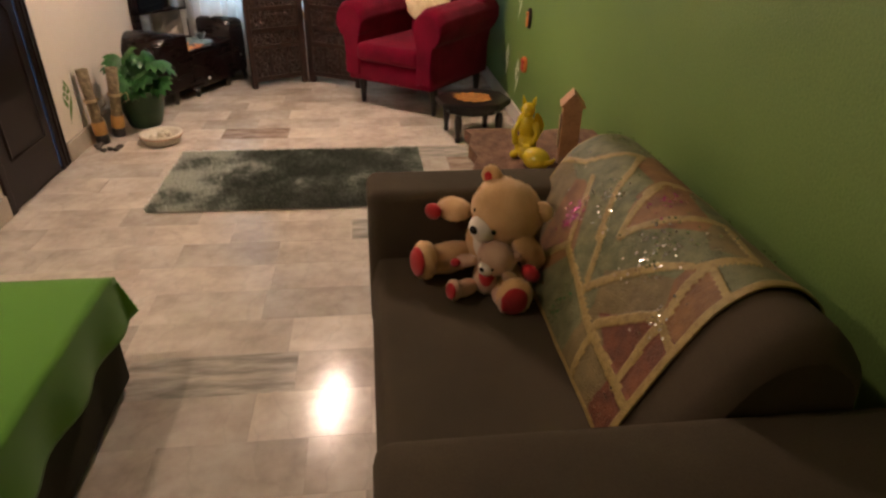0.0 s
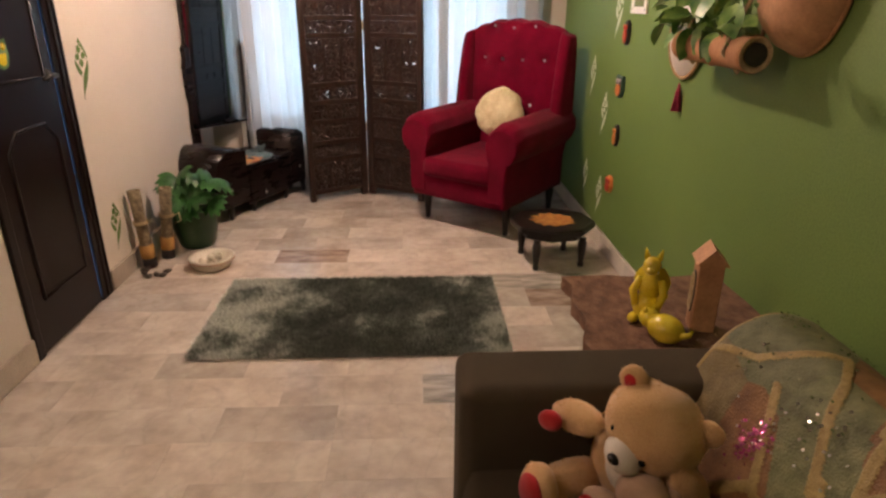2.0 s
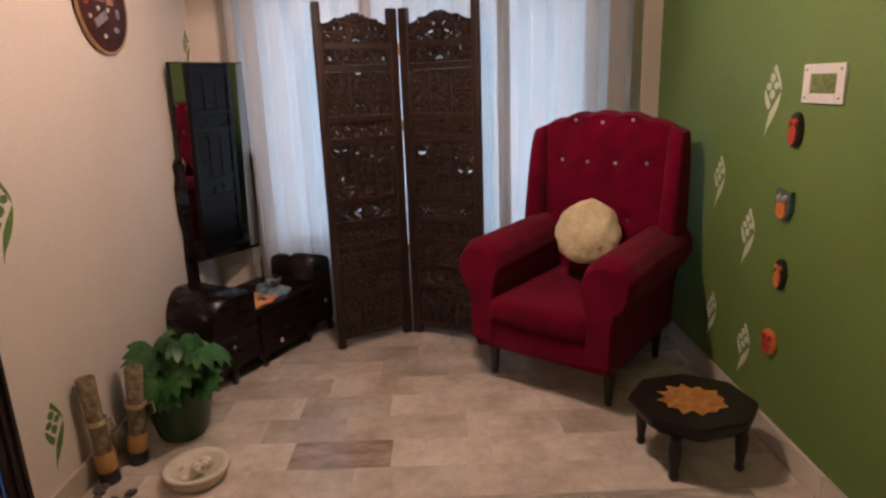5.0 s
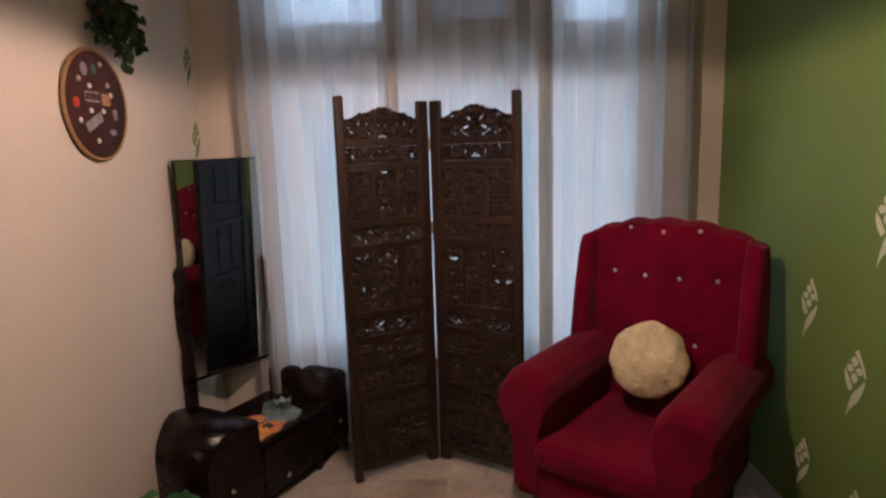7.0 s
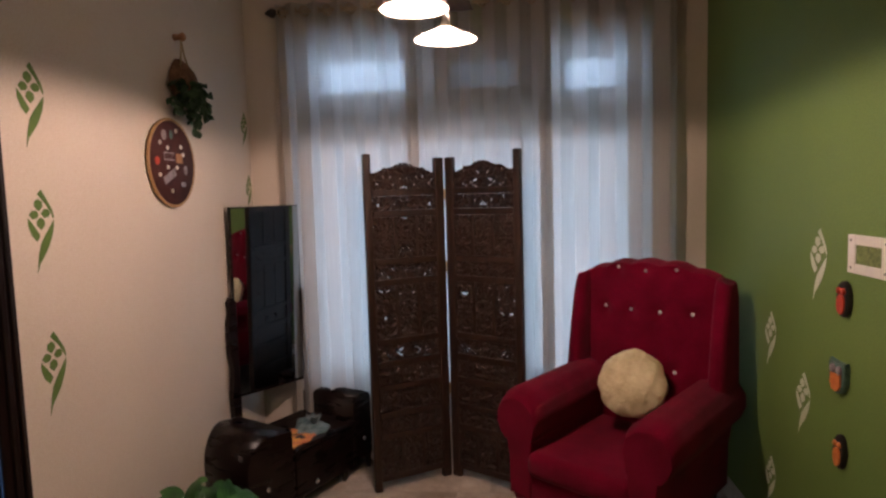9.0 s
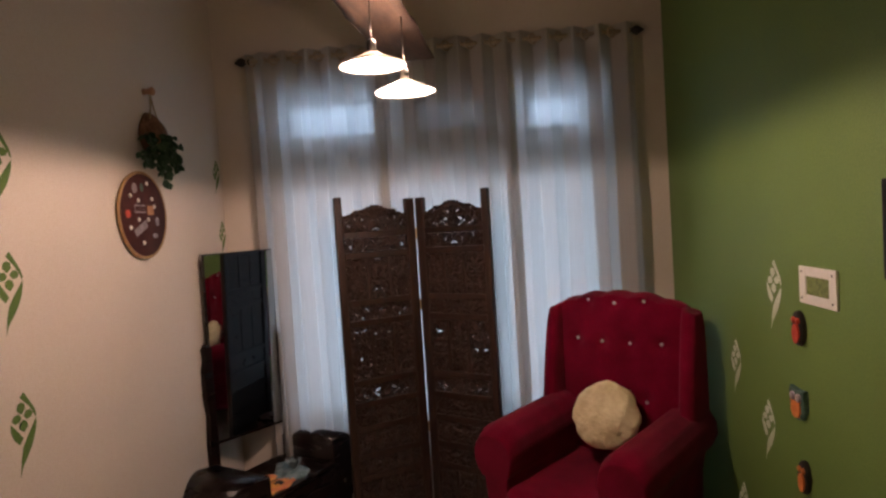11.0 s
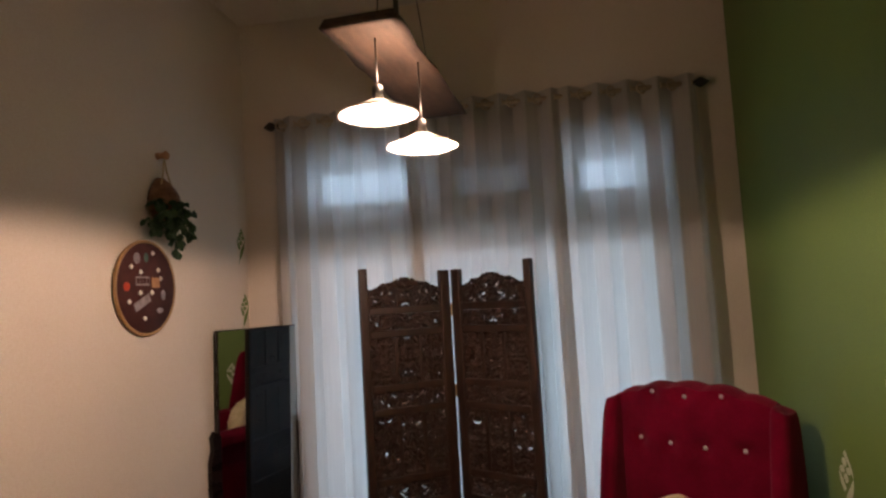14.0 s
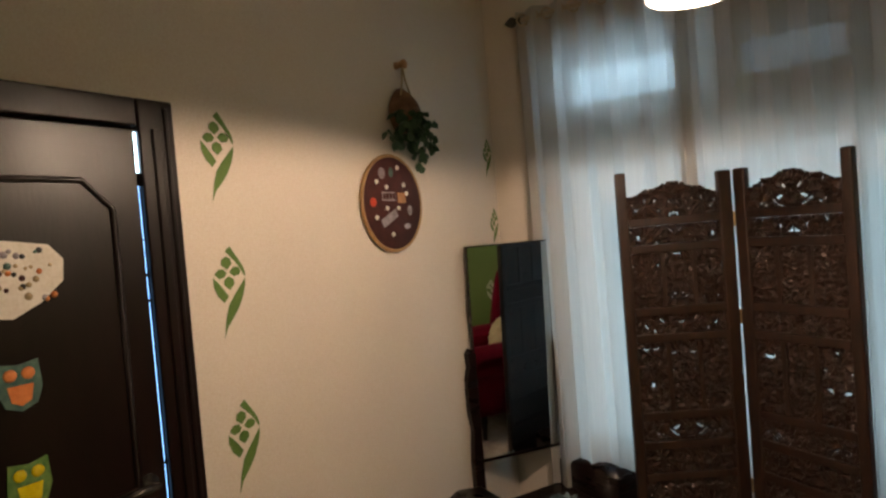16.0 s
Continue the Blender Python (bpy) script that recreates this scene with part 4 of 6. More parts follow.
add_grid(bm, seatf, 40, 30)
add_grid(bm, lambda u, v: Vector((SX + 0.012 * math.sin(math.pi * v), seatf(0, u).y, 0.165 + (seatf(0, u).z - 0.165) * (1 - v))), 30, 6)
part("seat", bm, SOFA, sofa)
for y0, y1 in ((SY0, SY0 + 0.245), (SY1 - 0.20, SY1)):
    bm = bmesh.new()
    add_box(bm, SX - 0.005, -0.06, y0, y1, 0.02, 0.525, 0.035, segs=4)
    part("armrest", bm, SOFA, sofa, smooth=True)
BY0, BY1 = SY0 + 0.235, SY1 - 0.09


def bolster(a, y, k=1.0):
    """The rounded back in x, z: a from the seat crease over the crown to the wall."""
    pts = [(-0.52, 0.27), (-0.515, 0.34), (-0.455, 0.46), (-0.40, 0.56), (-0.345, 0.635), (-0.265, 0.675), (-0.18, 0.655), (-0.115, 0.58), (-0.10, 0.44), (-0.10, 0.27)]
    t = a * (len(pts) - 1)
    i = min(int(t), len(pts) - 2)
    p0, p1, p2, p3 = (Vector(pts[max(0, min(len(pts) - 1, i + d))]) for d in (-1, 0, 1, 2))
    f = t - i
    q = 0.5 * ((2 * p1) + (p2 - p0) * f + (2 * p0 - 5 * p1 + 4 * p2 - p3) * f * f + (3 * p1 - p0 - 3 * p2 + p3) * f ** 3)
    c = Vector((-0.29, 0.42))
    end = min(1, min(y - BY0, BY1 - y) / 0.09)
    s = (0.80 + 0.20 * math.sqrt(max(0, 1 - (1 - end) ** 2))) * k
    q = c + (q - c) * s
    return Vector((q.x, y, q.y))


bm = bmesh.new()
rows = add_grid(bm, lambda u, v: bolster(u, BY0 + (BY1 - BY0) * v), 40, 40)
bm.faces.new(rows[0][::-1])
bm.faces.new(rows[-1])
part("back_bolster", bm, SOFA, sofa)
for x, y in ((SX + 0.06, SY0 + 0.06), (SX + 0.06, SY1 - 0.06), (-0.16, SY0 + 0.06), (-0.16, SY1 - 0.06)):
    part("foot", lathe([(0.02, 0), (0.025, 0.04)], 10, Matrix.Translation((x, y, 0))), BLACKLEG, sofa)

# patchwork throw over the back
TY0, TY1 = BY0 + 0.16, BY1 - 0.005


def throw_at(p, q, lift=0.008):
    """p: along the sofa, 0 near to 1 far; q: 0 at the front hem, 1 over the crown."""
    y = TY0 + (TY1 - TY0) * p - 0.03 * (1 - q) * (p < 0.5)
    a = 0.06 + 0.70 * q
    P = bolster(a, max(BY0 + 0.002, min(BY1 - 0.002, y)))
    c = Vector((-0.29, P.y, 0.42))
    d = (P - c).normalized()
    return P + d * (lift + 0.003 * noise.noise(Vector((p * 9, q * 9, 3))))


throw = thing("patchwork_throw", "gold-trimmed patchwork throw with sequins over the sofa back", "throw blanket")
NP, NQ = 120, 100


SEAMS = [(0.0, 0.16, 0.33, 0.18), (0.33, 0.18, 0.60, 0.25), (0.42, 0.22, 0.14, 0.59), (0.14, 0.59, 0.09, 0.76), (0.43, 0.43, 0.27, 0.80), (0.43, 0.25, 0.64, 0.66),
         (0.43, 0.43, 0.52, 0.73), (0.13, 0.62, 0.10, 0.40), (0.10, 0.40, 0.09, 0.16), (0.13, 0.62, 0.0, 0.58), (0.28, 0.20, 0.11, 0.38), (0.10, 0.37, 0.0, 0.34),
         (0.27, 0.17, 0.25, 0.0), (0.83, 0.52, 0.72, 0.76), (0.59, 0.25, 0.73, 0.50), (0.83, 0.52, 1.0, 0.42), (0.52, 0.73, 0.44, 0.95), (0.60, 0.25, 0.78, 0.05), (0.27, 0.80, 0.09, 0.76), (0.64, 0.66, 0.72, 0.76)]
FABRICS = [(0.28, 0.50, 0), (0.40, 0.64, 1), (0.60, 0.54, 0), (0.56, 0.40, 0), (0.80, 0.66, 4), (0.21, 0.36, 2), (0.04, 0.48, 1), (0.16, 0.25, 3), (0.04, 0.26, 3), (0.02, 0.70, 4), (0.20, 0.10, 2), (0.49, 0.12, 4),
           (0.66, 0.30, 1), (0.90, 0.25, 2), (0.15, 0.85, 2), (0.05, 0.08, 3), (0.60, 0.85, 1), (0.90, 0.85, 0), (0.36, 0.92, 0)]


def cell(p, q):
    near = 1.0
    for p0, q0, p1, q1 in SEAMS:
        L2 = (p1 - p0) ** 2 + (q1 - q0) ** 2
        t = max(0.0, min(1.0, ((p - p0) * (p1 - p0) + (q - q0) * (q1 - q0)) / L2))
        near = min(near, math.hypot(p - p0 - t * (p1 - p0), q - q0 - t * (q1 - q0)))
    return min(FABRICS, key=lambda c: (c[0] - p) ** 2 + ((c[1] - q) * 0.8) ** 2)[2], near * 2.1


bm = bmesh.new()
add_grid(bm, lambda u, v: throw_at(v, u, 0.008 + (0.003 if cell(v, u)[1] < 0.029 or min(u, 1 - u, v, 1 - v) < 0.025 else 0.0)), NQ * 2, NP * 2)
bm.faces.ensure_lookup_table()
for i, f in enumerate(bm.faces):
    v, u = (i // (NQ * 2) + 0.5) / (NP * 2), (i % (NQ * 2) + 0.5) / (NQ * 2)
    c, e = cell(v, u)
    f.material_index = 5 if e < 0.029 or min(u, 1 - u, v, 1 - v) < 0.025 else c
cloth = part("quilt", bm, PATCHES + [GOLD], throw)
cloth.modifiers.new("thick", "SOLIDIFY").thickness = 0.005
rnd = random.Random(5)
for name, mat_s, spots in (("sequin_cluster", SEQUIN, [(0.90, 0.75, 26, 0.06), (0.28, 0.52, 70, 0.08), (0.58, 0.50, 40, 0.07), (0.66, 0.36, 14, 0.04), (0.72, 0.82, 22, 0.07), (0.20, 0.66, 14, 0.06), (0.08, 0.10, 16, 0.04), (0.62, 0.06, 18, 0.04), (0.17, 0.92, 12, 0.04), (0.44, 0.90, 14, 0.05), (0.10, 0.36, 14, 0.05), (0.34, 0.40, 12, 0.06), (0.30, 0.62, 10, 0.05), (0.84, 0.50, 12, 0.05)]), ("sequin_cluster", SEQUIN_P, [(0.67, 0.33, 70, 0.035), (0.42, 0.66, 30, 0.04)]), ("sequin_cluster", SEQUIN_G, [(0.47, 0.12, 30, 0.03)])):
    for p, q, n, r in spots:
        bm = bmesh.new()
        for _ in range(int(n * 1.4)):
            a, b = p + rnd.gauss(0, r * 0.6), q + rnd.gauss(0, r)
            if not (0.02 < a < 0.98 and 0.03 < b < 0.97):
                continue
            P = throw_at(a, b, 0.0145)
            c = Vector((-0.29, P.y, 0.42))
            N = (P - c).normalized() + Vector((rnd.uniform(-0.5, 0.5), rnd.uniform(-0.5, 0.5), rnd.uniform(-0.5, 0.5)))
            m = Matrix.Translation(P) @ N.to_track_quat("Z", "Y").to_matrix().to_4x4()
            bm.faces.new([bm.verts.new(m @ Vector((0.0037 * math.cos(k * 1.047), 0.0037 * math.sin(k * 1.047), 0))) for k in range(6)])
        tagged(part(name, bm, mat_s, throw, "glinting sequins"), kind="stuff")


# ---- plush bears ----
def fur(bm, count, length, mi_of, seed):
    r = random.Random(seed)
    faces = [f for f in bm.faces if f.material_index in mi_of]
    areas = np.cumsum([f.calc_area() for f in faces])
    todo = []
    for _ in range(count):
        f = faces[int(np.searchsorted(areas, r.random() * areas[-1]))]
        a, b, c = (f.verts[k].co for k in r.sample(range(len(f.verts)), 3))
        s, t = r.random(), r.random()
        if s + t > 1:
            s, t = 1 - s, 1 - t
        todo.append((a + (b - a) * s + (c - a) * t, f.normal.copy(), f.material_index))
    for p, n, mi in todo:
        d = (n + Vector((r.uniform(-1, 1), r.uniform(-1, 1), r.uniform(-1.2, 0.6))) * 0.6).normalized()
        s = d.orthogonal().normalized() * 0.0016
        f = bm.faces.new((bm.verts.new(p + s), bm.verts.new(p - s), bm.verts.new(p + d * length)))
        f.material_index = mi


def bear(fur_mat, scale, m, label, seed, small=False):
    bm = bmesh.new()
    E = lambda c, r, mi=0, rot=None, seg=22: add_ell(bm, c, r, rot, mi, seg, 0.06)
    E((0, 0, 0.105), (0.085, 0.075, 0.105))                    # belly
    hx0, hy0, hz0 = 0.028, -0.022, 0.224
    H = lambda x, y, z: (hx0 + x, hy0 + y, hz0 + z)
    E(H(0, 0, 0), (0.104, 0.092, 0.092), 0, pose(0, 0, 0, 0, 24, 0), seg=28)        # head, tilted and turned
    E(H(-0.034, -0.076, -0.036), (0.042, 0.038, 0.033), 2, pose(0, 0, 0, 0, 24, -18))            # muzzle
    E(H(-0.046, -0.111, -0.028), (0.014, 0.010, 0.010), 3, pose(0, 0, 0, 0, 24, -18), seg=12)    # nose
    for ex, ey, ez in ((-0.066, -0.064, 0.006), (0.004, -0.088, -0.026)):
        E(H(ex, ey, ez), (0.008, 0.006, 0.009), 3, seg=10)
    for ex, ey, ez, tilt in ((-0.066, 0.010, 0.084, -16), (0.096, 0.010, 0.030, 62)):
        E(H(ex, ey, ez), (0.030, 0.016, 0.031), 0, pose(0, 0, 0, 0, tilt, 0))
        E(H(ex - 0.003, ey - 0.009, ez), (0.016, 0.009, 0.018), 1 if tilt < 0 else 0, pose(0, 0, 0, 0, tilt, 0))
    for s in (-1, 1):
        E((s * 0.122, -0.045, 0.150 + (0.035 if s < 0 else -0.01)), (0.036, 0.036, 0.075), 0, pose(0, 0, 0, 28, -s * (62 if s < 0 else 32), 0))
        px, pz = s * (0.168 if s < 0 else 0.150), 0.176 if s < 0 else 0.098
        E((px, -0.082, pz), (0.025, 0.016, 0.03), 1, pose(0, 0, 0, 10, -s * 50, 0))
        E((s * 0.098, -0.085, 0.048), (0.046, 0.095, 0.046), 0, pose(0, 0, 0, 0, 0, -s * -30))
        E((s * 0.140, -0.155, 0.058), (0.050, 0.034, 0.058), 0, pose(0, 0, 0, 0, 0, s * 32))
        E((s * 0.150, -0.180, 0.060), (0.037, 0.014, 0.044), 1, pose(0, 0, 0, 0, 0, s * 32))
    E((0.004, -0.062, 0.165), (0.055, 0.030, 0.035), 1)        # bow
    E((0, -0.05, 0.12), (0.045, 0.032, 0.06), 1 if small else 2)
    fur(bm, 9000 if not small else 5000, 0.006 if not small else 0.005 / scale * 0.6, {0}, seed)
    ob = part("teddy_bear", bm, [fur_mat, PLUSH_RED, PLUSH_WHITE, BLACKBEAD])
    ob.matrix_basis = m @ Matrix.Scale(scale, 4)
    return tagged(ob, label, "soft toy")


bear(TEDDY, 1.03, pose(-0.640, 2.620, 0.296, 0, 7, -34), "large tan plush bear with red paws sitting on the sofa", 3)
bear(TEDDY_B, 0.55, pose(-0.668, 2.495, 0.292, -6, 4, -24), "small pinkish plush bear leaning on the large bear", 4, True)


# ---- green-covered low table ----
gt = thing("divan", "low dark upholstered divan under a bright green cotton cover", "divan")
GX, GY = -1.735, 2.565
part("base", box(-2.53, GX + 0.004, 0.6, GY - 0.03, 0.02, 0.28, 0.012), DIVAN, gt)
part("mattress", box(-2.53, GX - 0.01, 0.6, GY - 0.01, 0.281, 0.352, 0.02), DIVAN, gt)
for x in (-2.46, GX - 0.07):
    for y in (0.68, GY - 0.10):
        part("foot", lathe([(0.02, 0), (0.026, 0.022)], 10, Matrix.Translation((x, y, 0))), BLACKLEG, gt)
tc = thing("divan_cover", "bright green cotton cloth draped over the low divan", "cover")
bm = bmesh.new()
N = 90
HW, HD = 0.40, 0.985


def drape(u, v):
    """A cloth laid on the table: flat on top, hanging past its edges."""
    over = 0.165
    x, y = (u * 2 - 1) * (HW + over), (v * 2 - 1) * (HD + over)
    ox, oy = max(0, abs(x) - HW), max(0, abs(y) - HD)
    px, py = math.copysign(min(abs(x), HW), x), math.copysign(min(abs(y), HD), y)
    o = math.hypot(ox, oy)
    z = 0.361
    if o > 0:
        drop = max(ox, oy)
        flare = 0.05 * drop + 0.012 * math.sin(y * 22) * (oy == 0) * ox / over + 0.012 * math.sin(x * 24) * (ox == 0) * oy / over
        both = min(ox, oy)
        px += math.copysign((0.012 + flare + 0.15 * both) if ox else 0, x)
        py += math.copysign((0.012 + flare + 0.15 * both) if oy else 0, y)
        z -= max(0, drop * 0.99 - 0.10 * both)
    return Vector((GX - HW + px, GY - HD + py, max(0.012, z) + 0.0015 * noise.noise(Vector((x * 6, y * 6, 0)))))


add_grid(bm, drape, N, N)
part("cloth", bm, GREENCLOTH, tc).modifiers.new("thick", "SOLIDIFY").thickness = 0.002


# ---- rug ----
RX0, RX1, RY0, RY1 = -2.035, -0.705, 3.715, 4.482
rug = thing("rug", "shaggy silver and dark olive rug on the marble floor", "rug", pose((RX0 + RX1) / 2, (RY0 + RY1) / 2, 0))
hx, hy = (RX1 - RX0) / 2, (RY1 - RY0) / 2
part("backing", box(-hx + 0.01, hx - 0.01, -hy + 0.01, hy - 0.01, 0.001, 0.008), RUG, rug)
g = np.random.default_rng(4)
n = 70000
bx, by = g.uniform(-hx, hx, n), g.uniform(-hy, hy, n)
hgt, ang, lean = g.uniform(0.012, 0.026, n), g.uniform(0, 2 * np.pi, n), g.normal(0, 0.008, (n, 2))
w = 0.0026
base = np.stack([bx, by, np.full(n, 0.006)], 1)
side_v = np.stack([np.cos(ang) * w, np.sin(ang) * w, np.zeros(n)], 1)
tip = base + np.stack([lean[:, 0] - 0.003, lean[:, 1] - 0.004, hgt], 1)
verts = np.stack([base - side_v, base + side_v, tip], 1).reshape(-1, 3)
me = bpy.data.meshes.new("pile")
me.from_pydata(verts.tolist(), [], np.arange(3 * n).reshape(-1, 3).tolist())
me.materials.append(RUG)
pile = new("pile", me)
pile.parent = rug
tagged(pile, "shaggy pile tufts", kind="stuff")


# ---- bark side table and what stands on it ----
TBZ = 0.455
st = thing("side_table", "rustic side table with rough bark-brown wooden slab top", "side table")
outl = [(-0.61, 2.935), (-0.625, 3.05), (-0.585, 3.18), (-0.600, 3.30), (-0.570, 3.42), (-0.590, 3.495), (-0.43, 3.50), (-0.25, 3.47), (-0.12, 3.49), (-0.04, 3.46), (-0.035, 3.2), (-0.05, 2.935), (-0.3, 2.93)]
bm = plate(outl, TBZ - 0.05, TBZ)
bmesh.ops.recalc_face_normals(bm, faces=bm.faces)
bmesh.ops.triangulate(bm, faces=[f for f in bm.faces if len(f.verts) > 4])
bmesh.ops.subdivide_edges(bm, edges=bm.edges, cuts=3, use_grid_fill=True)
bmesh.ops.triangulate(bm, faces=bm.faces)
for v in bm.verts:
    v.co += Vector((noise.noise(v.co * 14), noise.noise(v.co * 14 + Vector((5, 0, 0))), 0.5 * noise.noise(v.co * 18))) * 0.010 if v.co.z < TBZ - 0.004 else Vector((0, 0, 0.0022 * noise.noise(v.co * 30)))
part("slab_top", bm, ROUGHWOOD, st)
bm = bmesh.new()
add_lathe(bm, [(0.15, 0.0), (0.13, 0.05), (0.10, 0.14), (0.105, 0.25), (0.14, 0.36), (0.17, TBZ - 0.045)], 22, Matrix.Translation((-0.33, 3.22, 0)))
for v in bm.verts:
    v.co += Vector((noise.noise(v.co * 9), noise.noise(v.co * 9 + Vector((3, 1, 0))), 0)) * 0.03
part("trunk_base", bm, ROUGHWOOD, st, "gnarled dark trunk base")
bm = bmesh.new()
add_lathe(bm, [(0.075, 0.0), (0.085, 0.06), (0.070, 0.16), (0.080, 0.27), (0.066, 0.345), (0.050, TBZ - 0.055)], 18, Matrix.Translation((-0.545, 3.03, 0)))
for v in bm.verts:
    v.co += Vector((noise.noise(v.co * 13), noise.noise(v.co * 13 + Vector((3, 1, 0))), 0)) * 0.03
part("root_stub", bm, PLANKWOOD, st, "dark knotty root stub")


ON_GREEN_FACE = Matrix(((0, 0, -1, 0), (-1, 0, 0, 0), (0, 1, 0, 0), (0, 0, 0, 1)))


def statuette(m):
    bm = bmesh.new()
    add_ell(bm, (0, 0, 0.045), (0.042, 0.040, 0.050), seg=18)
    add_ell(bm, (0, 0.002, 0.105), (0.030, 0.028, 0.060), seg=18)
    add_ell(bm, (0, -0.006, 0.180), (0.026, 0.026, 0.028), seg=18)
    add_ell(bm, (0, -0.028, 0.172), (0.013, 0.014, 0.011), seg=12)
    for s in (-1, 1):
        add_lathe(bm, [(0.010, 0), (0.007, 0.016), (0.001, 0.034)], 8, Matrix.Translation((s * 0.016, 0, 0.198)) @ pose(0, 0, 0, 0, s * 14, 0))
        add_tube(bm, [(s * 0.028, 0, 0.135), (s * 0.044, -0.012, 0.095), (s * 0.030, -0.034, 0.055)], [0.012, 0.013, 0.010], 8)
        add_ell(bm, (s * 0.032, -0.03, 0.014), (0.017, 0.028, 0.014), seg=12)
        add_grid(bm, lambda u, v, s=s: Vector((s * (0.018 + 0.036 * u * math.sin(math.pi * (0.2 + 0.7 * v))), 0.026 + 0.012 * u, 0.075 + 0.085 * v)), 5, 6)
    ob = part("ceramic_figurine", bm, YELLOW)
    ob.matrix_basis = m
    return tagged(ob, "glossy yellow ceramic figurine on the bark side table", "figurine")


statuette(pose(-0.408, 3.165, TBZ + 0.002, 0, 0, -30))
bm = bmesh.new()
add_ell(bm, (0, 0, 0.040), (0.058, 0.045, 0.040), seg=22)
add_ell(bm, (-0.062, 0, 0.046), (0.032, 0.030, 0.030), seg=16)
for s in (-1, 1):
    add_lathe(bm, [(0.008, 0), (0.005, 0.010), (0.001, 0.018)], 8, Matrix.Translation((-0.066, s * 0.016, 0.068)))
add_tube(bm, [(0.052, 0, 0.04), (0.072, 0.012, 0.05), (0.066, 0.03, 0.055)], [0.010, 0.008, 0.004], 8)
dk = part("ceramic_figurine", bm, YELLOW)
dk.matrix_basis = pose(-0.400, 3.035, TBZ + 0.001, 0, 0, -65)
tagged(dk, "small round yellow ceramic figurine on the bark side table", "figurine")
tw = thing("wooden_tower_box", "tall tan carved wooden house-shaped box with slanted roof", "ornament", pose(-0.262, 3.115, TBZ + 0.001, 0, 0, -14))
part("body", box(-0.034, 0.034, -0.036, 0.036, 0, 0.215, 0.003), TANWOOD, tw)
bm = plate([(-0.044, 0.213), (0.044, 0.213), (0.0, 0.262)], -0.046, 0.046, pose(0, 0, 0, 90, 0, 0))
bmesh.ops.recalc_face_normals(bm, faces=bm.faces)
part("roof", bm, TANWOOD, tw)
# No hole is cut: a dark oval plate paints its shade.
bm = bmesh.new()
ring = [i * 2 * math.pi / 20 for i in range(21)]
add_plate(bm, [(0.027 * math.cos(a), 0.066 * math.sin(a)) for a in ring[:-1]], 0.0005, 0.0030, Matrix.Translation((-0.034, 0.0, 0.115)) @ ON_GREEN_FACE)
bmesh.ops.recalc_face_normals(bm, faces=bm.faces)
part("opening", bm, BLACKLEG, tw, "dark oval plate for the shade in the cut-out")
bm = bmesh.new()
for wy, wz, dy, dz in ((0.014, 0.034, 0.008, 0.022), (0.014, 0.034, -0.008, 0.022), (0.014, 0.034, 0.008, -0.022), (0.014, 0.034, -0.008, -0.022), (0.019, 0.022, 0.0, 0.0)):
    add_tube(bm, [(-0.0385, dy + wy * math.cos(a), 0.115 + dz + wz * math.sin(a)) for a in ring], 0.0022, 5)
part("carving", bm, JUTE, tw, "pale looped lattice carving")


# ---- things on the green wall ----
def decal(m, mat, h, label, category="wall decal", flip=1):
    """A painted leaf: a sickle tail, a lobe and small petals."""
    m = m @ Matrix.Diagonal((1.23, 1, 1, 1))
    bm = bmesh.new()
    blade = [(0.0, 0.0), (0.040, 0.115), (0.105, 0.20), (0.180, 0.31), (0.240, 0.45), (0.268, 0.56), (0.272, 0.632), (0.215, 0.555), (0.130, 0.44), (0.070, 0.345), (0.030, 0.20)]
    tip = [(0.128, 1.0), (0.200, 0.875), (0.258, 0.765), (0.278, 0.675), (0.266, 0.650), (0.232, 0.735), (0.175, 0.825), (0.078, 0.945)]
    lobe = [(-0.068, 0.668), (-0.070, 0.575), (-0.035, 0.465), (0.028, 0.385), (0.078, 0.448), (0.038, 0.520), (-0.018, 0.605)]
    for shape in (blade, tip, lobe):
        add_plate(bm, [(h * x, h * y) for x, y in shape], 0.0006, 0.0016, m)
    for cx, cy, a in ((0.080, 0.820, 0), (0.012, 0.702, 1), (0.168, 0.715, 1), (0.095, 0.598, 0)):
        petal = ((0, -0.072), (0.050, -0.018), (0.042, 0.036), (0.0, 0.064), (-0.042, 0.036), (-0.050, -0.018)) if not a else ((-0.056, 0.0), (-0.018, -0.048), (0.036, -0.036), (0.056, 0.004), (0.030, 0.046), (-0.018, 0.048))
        add_plate(bm, [(h * (cx + p * 1.12), h * (cy + q * 1.1)) for p, q in petal], 0.0006, 0.0016, m)
    bmesh.ops.recalc_face_normals(bm, faces=bm.faces)
    return tagged(part("leaf_decal", bm, mat), label, category, group="painted leaf decals")


for y, z, h in ((5.06, 1.168, 0.27), (5.445, 0.815, 0.245), (5.15, 0.625, 0.255), (5.42, 0.20, 0.23), (5.10, 0.155, 0.245)):
    decal(ON_GREEN @ Matrix.Translation((-y, z, 0)), DECAL_W, h, "pale leaf motif painted on the green wall")
for y, z, h in ((4.502, 1.785, 0.27), (4.502, 1.384, 0.27), (4.505, 0.92, 0.27), (4.535, 0.165, 0.24), (6.17, 1.905, 0.20), (6.19, 1.545, 0.20)):
    decal(ON_LEFT @ Matrix.Translation((y, z, 0)), DECAL_G, h, "green leaf motif painted on the cream wall")

